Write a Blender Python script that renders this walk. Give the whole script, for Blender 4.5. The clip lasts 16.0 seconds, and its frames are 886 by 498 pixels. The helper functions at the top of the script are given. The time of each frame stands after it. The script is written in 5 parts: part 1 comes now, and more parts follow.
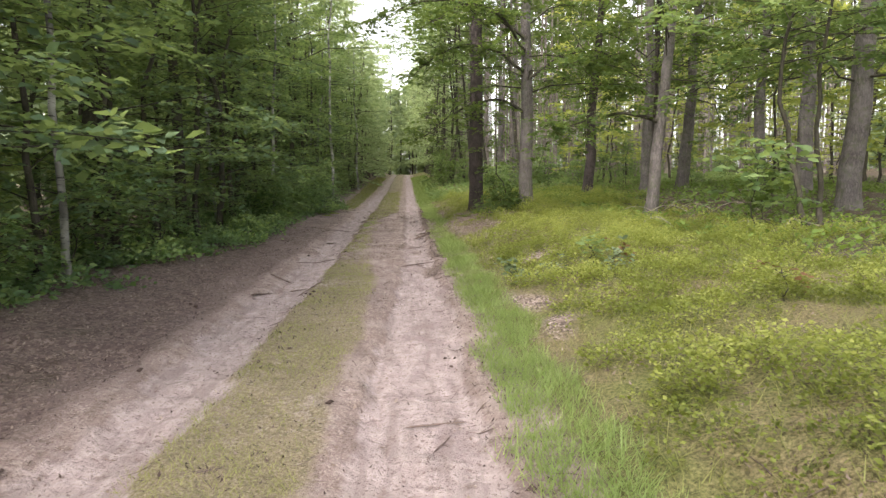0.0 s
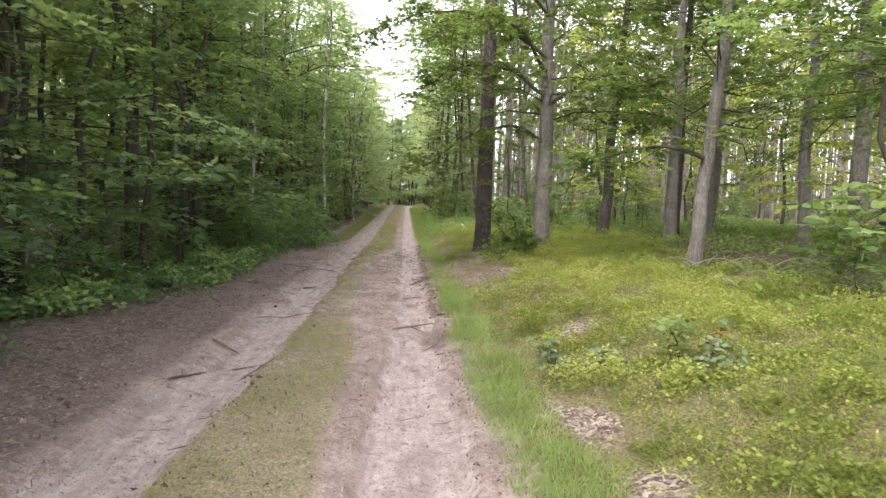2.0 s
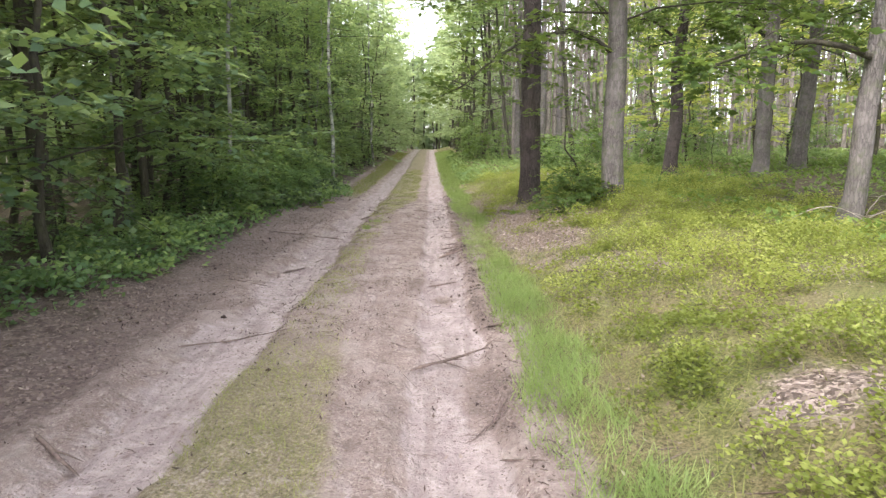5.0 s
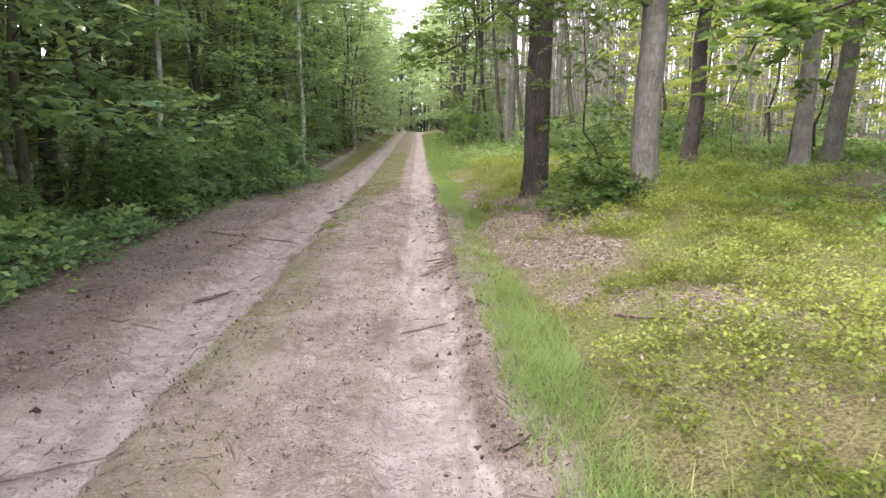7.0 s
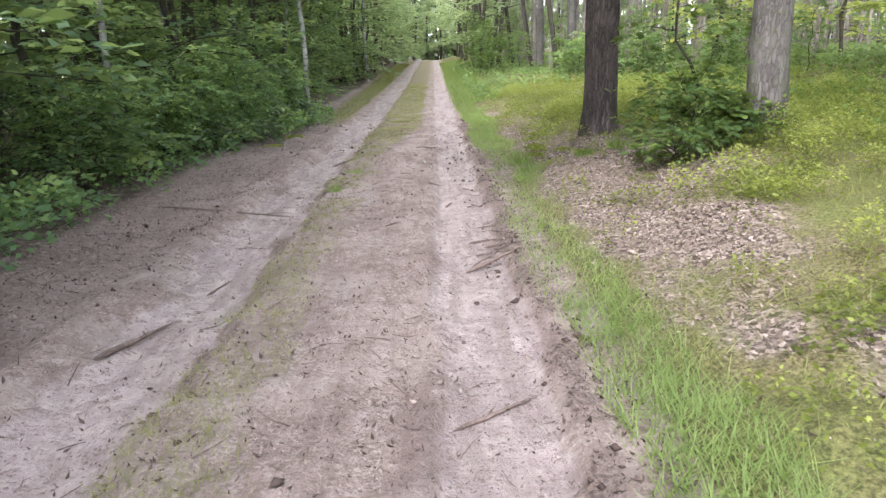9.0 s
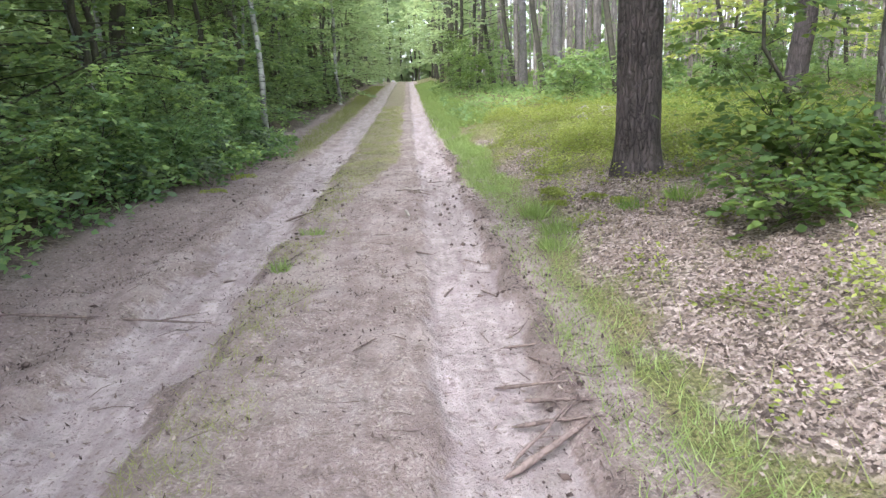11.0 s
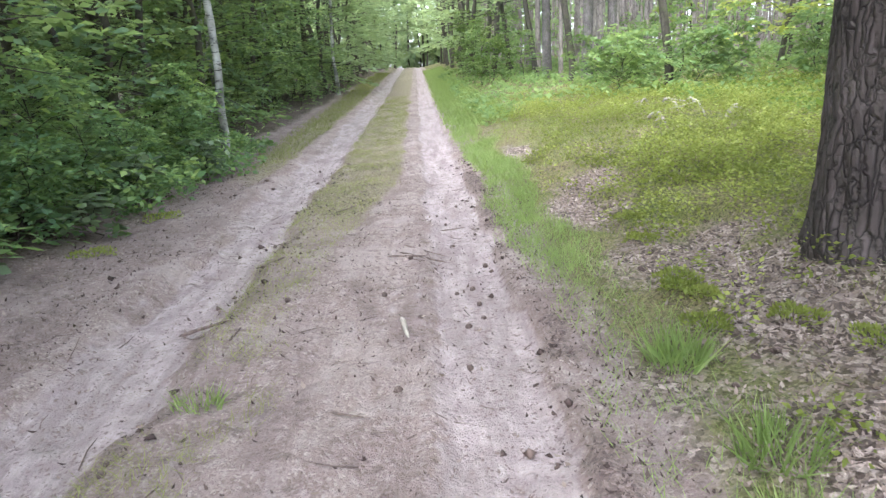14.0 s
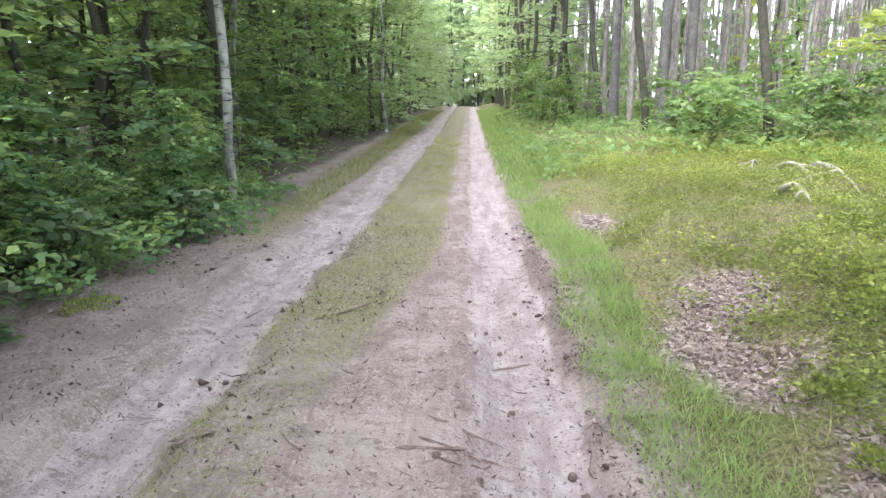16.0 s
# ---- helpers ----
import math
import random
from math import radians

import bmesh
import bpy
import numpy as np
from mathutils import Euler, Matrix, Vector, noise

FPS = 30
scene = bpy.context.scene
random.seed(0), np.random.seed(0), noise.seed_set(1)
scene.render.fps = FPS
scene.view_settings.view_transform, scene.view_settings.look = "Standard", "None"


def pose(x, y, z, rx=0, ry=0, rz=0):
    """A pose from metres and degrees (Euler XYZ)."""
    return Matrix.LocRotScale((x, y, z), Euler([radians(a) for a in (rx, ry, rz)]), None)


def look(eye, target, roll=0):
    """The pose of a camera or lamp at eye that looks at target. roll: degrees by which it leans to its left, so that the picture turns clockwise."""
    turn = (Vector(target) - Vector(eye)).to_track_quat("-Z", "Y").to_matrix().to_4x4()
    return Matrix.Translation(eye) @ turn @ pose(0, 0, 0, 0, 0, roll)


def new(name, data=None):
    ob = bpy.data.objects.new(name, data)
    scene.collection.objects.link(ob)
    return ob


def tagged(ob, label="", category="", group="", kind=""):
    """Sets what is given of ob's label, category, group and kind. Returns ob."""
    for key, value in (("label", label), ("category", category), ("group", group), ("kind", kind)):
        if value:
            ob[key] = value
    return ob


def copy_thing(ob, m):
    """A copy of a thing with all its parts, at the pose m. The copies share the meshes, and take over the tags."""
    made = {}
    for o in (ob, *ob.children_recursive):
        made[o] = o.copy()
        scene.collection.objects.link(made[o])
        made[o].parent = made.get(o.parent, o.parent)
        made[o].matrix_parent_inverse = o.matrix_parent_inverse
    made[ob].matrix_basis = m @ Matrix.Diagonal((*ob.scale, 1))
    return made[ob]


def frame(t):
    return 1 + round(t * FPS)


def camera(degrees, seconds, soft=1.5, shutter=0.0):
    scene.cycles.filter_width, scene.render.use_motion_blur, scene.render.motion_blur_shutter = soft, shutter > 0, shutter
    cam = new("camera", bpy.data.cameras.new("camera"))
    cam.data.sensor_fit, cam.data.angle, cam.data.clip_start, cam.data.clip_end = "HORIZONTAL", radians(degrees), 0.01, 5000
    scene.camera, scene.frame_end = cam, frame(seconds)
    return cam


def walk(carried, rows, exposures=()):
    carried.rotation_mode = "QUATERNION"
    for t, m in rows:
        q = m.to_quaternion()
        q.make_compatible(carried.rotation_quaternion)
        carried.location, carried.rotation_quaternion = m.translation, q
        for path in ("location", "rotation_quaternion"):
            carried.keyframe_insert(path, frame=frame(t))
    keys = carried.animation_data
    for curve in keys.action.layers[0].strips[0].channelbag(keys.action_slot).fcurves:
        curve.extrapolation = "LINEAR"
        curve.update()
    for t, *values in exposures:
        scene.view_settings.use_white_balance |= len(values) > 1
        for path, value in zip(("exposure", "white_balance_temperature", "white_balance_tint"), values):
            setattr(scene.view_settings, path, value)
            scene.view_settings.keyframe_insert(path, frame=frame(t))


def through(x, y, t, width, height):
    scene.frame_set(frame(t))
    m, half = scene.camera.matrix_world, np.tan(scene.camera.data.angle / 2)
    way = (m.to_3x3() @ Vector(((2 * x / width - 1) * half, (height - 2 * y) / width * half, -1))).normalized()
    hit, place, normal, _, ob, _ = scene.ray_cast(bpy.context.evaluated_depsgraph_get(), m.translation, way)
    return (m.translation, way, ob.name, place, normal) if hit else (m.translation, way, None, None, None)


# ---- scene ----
cam = camera(68.6, 16.0, soft=1.4, shutter=0.12)
METRES, EYE, TILT, LEAN, TURN = 21.7, 1.5, 0.0, 0.0, -3.2
ROWS = [
    (0.0, 0.0, 0.0, 0.0, -0.01, -6.26, 0.05),
    (0.5, -0.0017, 0.0321, 0.0002, -1.86, -4.21, -1.32),
    (1.0, -0.0031, 0.0677, 0.003, 0.35, -2.08, -3.23),
    (1.5, -0.0041, 0.0995, 0.0051, 0.6, -2.85, -2.19),
    (2.0, -0.0061, 0.1304, 0.0043, -0.13, -3.49, -2.33),
    (2.5, -0.0068, 0.164, 0.003, -0.06, -3.26, -1.59),
    (3.0, -0.0107, 0.1942, 0.0047, -2.18, -5.36, -0.38),
    (3.5, -0.0124, 0.2307, 0.0038, 1.88, -6.22, -0.61),
    (4.0, -0.0147, 0.2651, 0.0038, 0.72, -8.58, -0.45),
    (6.5, -0.0164, 0.4271, -0.0006, 4.61, -8.22, 0.47),
    (7.0, -0.0193, 0.4615, -0.0001, 1.04, -9.88, -1.19),
    (7.5, -0.023, 0.4921, 0.0001, 1.06, -12.81, -0.32),
    (8.0, -0.0272, 0.5219, -0.0016, 5.01, -10.34, -1.23),
    (8.5, -0.0301, 0.5534, -0.0019, -0.99, -13.85, -2.29),
    (9.0, -0.0342, 0.5871, -0.0032, 2.41, -15.91, 1.5),
    (9.5, -0.0374, 0.6201, -0.0029, -1.53, -15.62, 1.24),
    (12.0, -0.0499, 0.7597, -0.0036, 3.57, -13.67, 2.02),
    (12.5, -0.0513, 0.7897, -0.0025, 5.48, -13.62, 1.19),
    (13.0, -0.0528, 0.8172, -0.002, 2.16, -13.97, 2.29),
    (13.5, -0.0508, 0.8479, -0.0014, 6.98, -14.12, 1.8),
    (14.0, -0.0521, 0.8779, -0.0012, 0.9, -15.38, 2.67),
    (14.5, -0.0502, 0.9063, -0.0009, 6.42, -12.44, 1.82),
    (15.0, -0.0555, 0.9338, -0.0006, 1.85, -12.78, 2.84),
    (15.5, -0.0541, 0.9618, -0.0013, 5.34, -10.94, 1.79),
    (16.0, -0.0579, 0.9894, 0.0006, 5.5, -12.04, 0.07),
]
EXPOSURES = [(0.0, 1.1, 6850, 13), (1.0, 1.4, 6700, 12), (3.0, 1.38, 6750, 12), (4.0, 1.6, 6550, 13), (7.0, 1.82, 6400, 13), (9.0, 1.94, 6100, 13), (13.0, 2.17, 5720, 11), (16.0, 2.26, 5780, 12)]
walk(cam, [(t, pose(0, 0, EYE, TILT, LEAN, TURN) @ pose(METRES * x, METRES * y, METRES * z, 90 + pitch, roll, yaw)) for t, x, y, z, yaw, pitch, roll in ROWS], EXPOSURES)

# ---- sky and sun ----
SUN_UP, SUN_TURN = 56.0, 215.0    # degrees above the horizon; degrees clockwise from the walk's heading
world = bpy.data.worlds.new("sky")
scene.world = world
world.use_nodes = True
wn = world.node_tree
sky = wn.nodes.new("ShaderNodeTexSky")
sky.sky_type = "NISHITA"
sky.sun_disc = False
sky.sun_elevation, sky.sun_rotation = radians(SUN_UP), radians(SUN_TURN)
sky.dust_density, sky.air_density = 3.0, 1.0
haze = wn.nodes.new("ShaderNodeHueSaturation")    # a thin white veil of cloud
haze.inputs["Saturation"].default_value, haze.inputs["Value"].default_value = 0.3, 1.8
wn.links.new(sky.outputs[0], haze.inputs["Color"])
wn.links.new(haze.outputs[0], wn.nodes["Background"].inputs[0])
wn.nodes["Background"].inputs[1].default_value = 0.15
sun = new("sun", bpy.data.lights.new("sun", "SUN"))
sun.data.energy, sun.data.angle, sun.data.color = 1.1, radians(25), (1.0, 0.95, 0.86)
az = radians(SUN_TURN)
sun.matrix_world = look((0, 0, 60), (-60 * math.sin(az), -60 * math.cos(az), 60 - 60 * math.tan(radians(SUN_UP))))


# ---- materials ----
def material(name, rough=0.8):
    m = bpy.data.materials.new(name)
    m.use_nodes = True
    nt = m.node_tree
    bsdf = nt.nodes["Principled BSDF"]
    bsdf.inputs["Roughness"].default_value = rough
    bsdf.inputs["Specular IOR Level"].default_value = 0.25
    return m, nt, bsdf


def node(nt, kind, **values):
    n = nt.nodes.new(kind)
    for key, value in values.items():
        n.inputs[key.replace("_", " ")].default_value = value
    return n


def ramp(nt, source, stops):
    r = nt.nodes.new("ShaderNodeValToRGB")
    while len(r.color_ramp.elements) < len(stops):
        r.color_ramp.elements.new(0.5)
    for e, (p, c) in zip(r.color_ramp.elements, stops):
        e.position = p
        e.color = (*c, 1) if len(c) == 3 else c
    nt.links.new(source, r.inputs[0])
    return r.outputs[0]


def mixed(nt, factor, a, b, how="MIX"):
    n = nt.nodes.new("ShaderNodeMix")
    n.data_type, n.blend_type = "RGBA", how
    for sock, v in ((n.inputs[0], factor), (n.inputs[6], a), (n.inputs[7], b)):
        if isinstance(v, (int, float)):
            sock.default_value = v
        elif isinstance(v, tuple):
            sock.default_value = (*v, 1)
        else:
            nt.links.new(v, sock)
    return n.outputs[2]


def math_node(nt, op, a, b=0.0, c=None):
    n = nt.nodes.new("ShaderNodeMath")
    n.operation = op
    for sock, v in zip(n.inputs, (a, b, c)):
        if v is None:
            continue
        if isinstance(v, (int, float)):
            sock.default_value = v
        else:
            nt.links.new(v, sock)
    return n.outputs[0]


def attribute(nt, name):
    n = nt.nodes.new("ShaderNodeAttribute")
    n.attribute_name = name
    return n.outputs["Fac"]


def noise_tex(nt, scale, detail=4.0, rough=0.6, coords=None, stretch=None):
    n = node(nt, "ShaderNodeTexNoise", Scale=scale, Detail=detail, Roughness=rough)
    if coords is None:
        tc = nt.nodes.new("ShaderNodeTexCoord")
        coords = tc.outputs["Object"]
    if stretch:
        mp = nt.nodes.new("ShaderNodeMapping")
        mp.inputs["Scale"].default_value = stretch
        nt.links.new(coords, mp.inputs[0])
        coords = mp.outputs[0]
    nt.links.new(coords, n.inputs["Vector"])
    return n.outputs[0]


def bump(nt, bsdf, height, strength, distance):
    b = node(nt, "ShaderNodeBump", Strength=strength, Distance=distance)
    nt.links.new(height, b.inputs["Height"])
    nt.links.new(b.outputs[0], bsdf.inputs["Normal"])


def leaf_material(name, dark, mid, light, through=0.4, rough=0.55):
    """A leaf that lets light through, its green set leaf by leaf."""
    m, nt, bsdf = material(name, rough)
    info = nt.nodes.new("ShaderNodeObjectInfo")
    shift = math_node(nt, "MULTIPLY_ADD", info.outputs["Random"], 0.3, -0.15)
    tint = math_node(nt, "ADD", attribute(nt, "tint"), shift)
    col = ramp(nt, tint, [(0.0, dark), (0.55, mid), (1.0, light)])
    veins = noise_tex(nt, 30.0, 2.0)
    col = mixed(nt, math_node(nt, "MULTIPLY", veins, 0.5), col, (dark[0] * 0.8, dark[1] * 0.8, dark[2] * 0.8))
    nt.links.new(col, bsdf.inputs["Base Color"])
    tr = nt.nodes.new("ShaderNodeBsdfTranslucent")
    warm = mixed(nt, 0.5, col, (light[0] * 1.1, light[1] * 1.1, light[2] * 0.6))
    nt.links.new(warm, tr.inputs[0])
    mx = nt.nodes.new("ShaderNodeMixShader")
    mx.inputs[0].default_value = through
    nt.links.new(bsdf.outputs[0], mx.inputs[1])
    nt.links.new(tr.outputs[0], mx.inputs[2])
    nt.links.new(mx.outputs[0], nt.nodes["Material Output"].inputs[0])
    return m


def bark_material(name, dark, light, scale, stretch, depth, moss=0.0):
    m, nt, bsdf = material(name, 0.9)
    tc = nt.nodes.new("ShaderNodeTexCoord")
    warp = noise_tex(nt, 9.0, 3.0, 0.6, tc.outputs["Object"])
    mp = nt.nodes.new("ShaderNodeMapping")
    mp.inputs["Scale"].default_value = stretch
    nt.links.new(tc.outputs["Object"], mp.inputs[0])
    add = nt.nodes.new("ShaderNodeVectorMath")
    add.operation = "ADD"
    nt.links.new(mp.outputs[0], add.inputs[0])
    small = nt.nodes.new("ShaderNodeVectorMath")
    small.operation = "SCALE"
    small.inputs["Scale"].default_value = 0.12
    nt.links.new(warp, small.inputs[0])
    nt.links.new(small.outputs[0], add.inputs[1])
    vor = node(nt, "ShaderNodeTexVoronoi", Scale=scale)
    vor.feature = "DISTANCE_TO_EDGE"
    nt.links.new(add.outputs[0], vor.inputs["Vector"])
    crack = ramp(nt, vor.outputs[0], [(0.0, (0.1, 0.1, 0.1)), (0.08, (0.7, 0.7, 0.7)), (0.25, (1, 1, 1))])
    grain = noise_tex(nt, 40.0, 5.0, 0.7, tc.outputs["Object"], (1, 1, 0.25))
    blotch = noise_tex(nt, 2.2, 3.0, 0.6, tc.outputs["Object"])
    tone = node(nt, "ShaderNodeTexVoronoi", Scale=scale)
    nt.links.new(add.outputs[0], tone.inputs["Vector"])
    part = nt.nodes.new("ShaderNodeSeparateColor")
    nt.links.new(tone.outputs["Color"], part.inputs[0])
    plate = mixed(nt, part.outputs[0], tuple(c * 0.72 for c in light), tuple(min(1, c * 1.22) for c in light))
    col = mixed(nt, crack, dark, plate)
    col = mixed(nt, math_node(nt, "MULTIPLY", grain, 0.7), col, tuple(c * 0.55 for c in light))
    col = mixed(nt, ramp(nt, blotch, [(0.45, (0, 0, 0)), (0.7, (0.6, 0.6, 0.6))]), col, tuple(min(1, c * 1.35) for c in light))
    if moss:
        col = mixed(nt, ramp(nt, noise_tex(nt, 6.0, 4.0, 0.6, tc.outputs["Object"]), [(0.5, (0, 0, 0)), (0.68, (moss, moss, moss))]), col, (0.10, 0.12, 0.05))
    nt.links.new(col, bsdf.inputs["Base Color"])
    bump(nt, bsdf, math_node(nt, "ADD", crack, math_node(nt, "MULTIPLY", grain, 0.5)), 0.8, depth)
    return m


def birch_material():
    m, nt, bsdf = material("birch_bark", 0.7)
    tc = nt.nodes.new("ShaderNodeTexCoord")
    dashes = noise_tex(nt, 5.0, 4.0, 0.7, tc.outputs["Object"], (1.2, 1.2, 6.0))
    patches = noise_tex(nt, 2.0, 3.0, 0.6, tc.outputs["Object"], (1, 1, 0.7))
    col = mixed(nt, ramp(nt, patches, [(0.42, (0, 0, 0)), (0.6, (1, 1, 1))]), (0.13, 0.127, 0.115), (0.44, 0.43, 0.40))
    col = mixed(nt, ramp(nt, dashes, [(0.56, (0, 0, 0)), (0.63, (1, 1, 1))]), col, (0.035, 0.032, 0.03))
    nt.links.new(col, bsdf.inputs["Base Color"])
    bump(nt, bsdf, dashes, 0.4, 0.01)
    return m


def ground_material():
    m, nt, bsdf = material("forest_ground", 0.95)
    tc = nt.nodes.new("ShaderNodeTexCoord")
    co = tc.outputs["Object"]
    grit = noise_tex(nt, 130.0, 4.0, 0.75, co)
    fine = noise_tex(nt, 42.0, 6.0, 0.75, co)
    mid = noise_tex(nt, 9.0, 6.0, 0.65, co)
    wide = noise_tex(nt, 1.3, 4.0, 0.6, co)
    patch = noise_tex(nt, 3.2, 5.0, 0.65, co, (1.0, 0.45, 1.0))
    bent = nt.nodes.new("ShaderNodeVectorMath")
    bent.operation = "ADD"
    nt.links.new(co, bent.inputs[0])
    jog = node(nt, "ShaderNodeTexNoise", Scale=14.0, Detail=2.0)
    nt.links.new(co, jog.inputs["Vector"])
    half = nt.nodes.new("ShaderNodeVectorMath")
    half.operation = "SCALE"
    half.inputs["Scale"].default_value = 0.07
    nt.links.new(jog.outputs["Color"], half.inputs[0])
    nt.links.new(half.outputs[0], bent.inputs[1])

    def cells(scale):
        n = node(nt, "ShaderNodeTexVoronoi", Scale=scale)
        nt.links.new(bent.outputs[0], n.inputs["Vector"])
        grey = nt.nodes.new("ShaderNodeSeparateColor")
        nt.links.new(n.outputs["Color"], grey.inputs[0])
        return n.outputs["Distance"], grey.outputs[0], grey.outputs[1]

    chip_d, chip_a, chip_b = cells(75.0)
    leaf_d, leaf_a, leaf_b = cells(36.0)

    def steps(value, lo, hi, top=1.0):
        return ramp(nt, value, [(lo, (0, 0, 0)), (hi, (top, top, top))])

    def zone(name, sharp=2.6):
        rough = math_node(nt, "ADD", math_node(nt, "MULTIPLY", mid, 0.9), math_node(nt, "MULTIPLY", fine, 0.5))
        edge = math_node(nt, "ADD", attribute(nt, name), math_node(nt, "MULTIPLY_ADD", rough, 1.0, -0.7))
        n = math_node(nt, "MULTIPLY_ADD", math_node(nt, "ADD", edge, -0.5), sharp, 0.5)
        nt.nodes[-1].use_clamp = True
        return n

    # dark woodland floor, below all else
    floor = mixed(nt, mid, (0.055, 0.042, 0.032), (0.12, 0.095, 0.07))
    floor = mixed(nt, steps(leaf_a, 0.6, 0.9, 0.6), floor, (0.19, 0.145, 0.11))
    floor = mixed(nt, steps(wide, 0.5, 0.7, 0.8), floor, (0.075, 0.085, 0.035))
    # trodden soil full of chips and needles
    soil = mixed(nt, steps(mid, 0.3, 0.7), (0.25, 0.188, 0.172), (0.40, 0.318, 0.295))
    soil = mixed(nt, steps(chip_a, 0.66, 0.84, 0.5), soil, (0.155, 0.112, 0.10))
    soil = mixed(nt, steps(chip_b, 0.78, 0.9, 0.6), soil, (0.50, 0.42, 0.38))
    streak = noise_tex(nt, 4.0, 5.0, 0.6, co, (1.7, 0.22, 1.0))
    soil = mixed(nt, steps(streak, 0.5, 0.64, 0.4), soil, (0.21, 0.155, 0.142))
    soil = mixed(nt, steps(patch, 0.55, 0.66, 0.5), soil, (0.36, 0.3, 0.285))
    # dry mossy field
    straw = mixed(nt, steps(fine, 0.38, 0.66), (0.075, 0.066, 0.03), (0.33, 0.275, 0.15))
    straw = mixed(nt, steps(wide, 0.4, 0.62, 0.8), straw, mixed(nt, steps(fine, 0.36, 0.6), (0.055, 0.068, 0.022), (0.21, 0.23, 0.07)))
    # brown duff of rotted leaves beside the wood, with a few paler leaves
    # the dark tone also holds shade of the trees, put into the colour
    duff = mixed(nt, steps(mid, 0.3, 0.7), (0.115, 0.082, 0.074), (0.235, 0.175, 0.16))
    duff = mixed(nt, steps(leaf_a, 0.7, 0.85, 0.6), duff, (0.33, 0.262, 0.24))
    duff = mixed(nt, steps(leaf_b, 0.66, 0.8, 0.5), duff, (0.085, 0.06, 0.053))
    # fallen leaves
    litter = mixed(nt, leaf_a, (0.16, 0.118, 0.102), (0.56, 0.455, 0.41))
    litter = mixed(nt, steps(leaf_b, 0.6, 0.68, 0.85), litter, (0.075, 0.054, 0.046))
    litter = mixed(nt, steps(fine, 0.52, 0.62, 0.6), litter, (0.11, 0.082, 0.07))
    # middle strip of thin dry grass
    strip = mixed(nt, steps(fine, 0.35, 0.62), (0.145, 0.116, 0.08), (0.37, 0.315, 0.22))
    strip = mixed(nt, steps(chip_a, 0.6, 0.85, 0.5), strip, (0.12, 0.11, 0.05))
    # pale sand, with darker trodden patches and scattered crumbs
    sand = mixed(nt, steps(mid, 0.36, 0.62), (0.37, 0.297, 0.292), (0.50, 0.415, 0.413))
    sand = mixed(nt, steps(streak, 0.5, 0.6, 0.7), sand, (0.295, 0.238, 0.228))
    track = noise_tex(nt, 9.0, 4.0, 0.6, co, (2.2, 0.12, 1.0))
    sand = mixed(nt, steps(track, 0.55, 0.63, 0.3), sand, (0.31, 0.25, 0.24))
    soil = mixed(nt, steps(fine, 0.52, 0.66, 0.4), soil, (0.165, 0.122, 0.11))
    # damp and dry patches a hand to a stride across
    damp = noise_tex(nt, 2.3, 5.0, 0.62, co, (1.4, 0.6, 1.0))
    sand = mixed(nt, steps(damp, 0.51, 0.62, 0.55), sand, (0.275, 0.213, 0.213))
    soil = mixed(nt, steps(damp, 0.5, 0.6, 0.5), soil, (0.20, 0.147, 0.138))
    soil = mixed(nt, steps(wide, 0.5, 0.62, 0.55), soil, (0.43, 0.35, 0.325))
    soil = mixed(nt, steps(track, 0.54, 0.64, 0.25), soil, (0.16, 0.12, 0.11))
    # short dark marks across the way, where feet and hooves have turned the damp sand up
    scuff = noise_tex(nt, 8.0, 6.0, 0.72, co, (0.9, 1.6, 1.0))
    sand = mixed(nt, steps(scuff, 0.585, 0.64, 0.8), sand, (0.215, 0.165, 0.155))
    soil = mixed(nt, steps(scuff, 0.57, 0.64, 0.6), soil, (0.135, 0.098, 0.09))
    sand = mixed(nt, steps(chip_a, 0.9, 0.95, 0.8), sand, (0.20, 0.148, 0.135))

    mud = mixed(nt, steps(mid, 0.35, 0.65), (0.10, 0.070, 0.062), (0.225, 0.165, 0.148))

    mud = mixed(nt, steps(chip_a, 0.55, 0.75, 0.7), mud, (0.32, 0.25, 0.235))
    mud = mixed(nt, steps(chip_b, 0.7, 0.85, 0.7), mud, (0.07, 0.05, 0.045))

    col = floor
    for name, layer in (("soil", soil), ("duff", duff), ("straw", straw), ("litter", litter), ("strip", strip), ("sand", sand), ("mud", mud)):
        col = mixed(nt, zone(name), col, layer)
    grain = ramp(nt, grit, [(0.3, (0.84, 0.84, 0.84)), (0.7, (1.0, 1.0, 1.0))])
    col = mixed(nt, 1.0, col, grain, "MULTIPLY")
    nt.links.new(col, bsdf.inputs["Base Color"])
    h = math_node(nt, "ADD", math_node(nt, "MULTIPLY", mid, 1.3), math_node(nt, "MULTIPLY", fine, 0.4))
    h = math_node(nt, "ADD", h, math_node(nt, "MULTIPLY", chip_d, -0.14))
    bump(nt, bsdf, math_node(nt, "ADD", h, math_node(nt, "MULTIPLY", scuff, -0.7)), 1.0, 0.05)
    return m


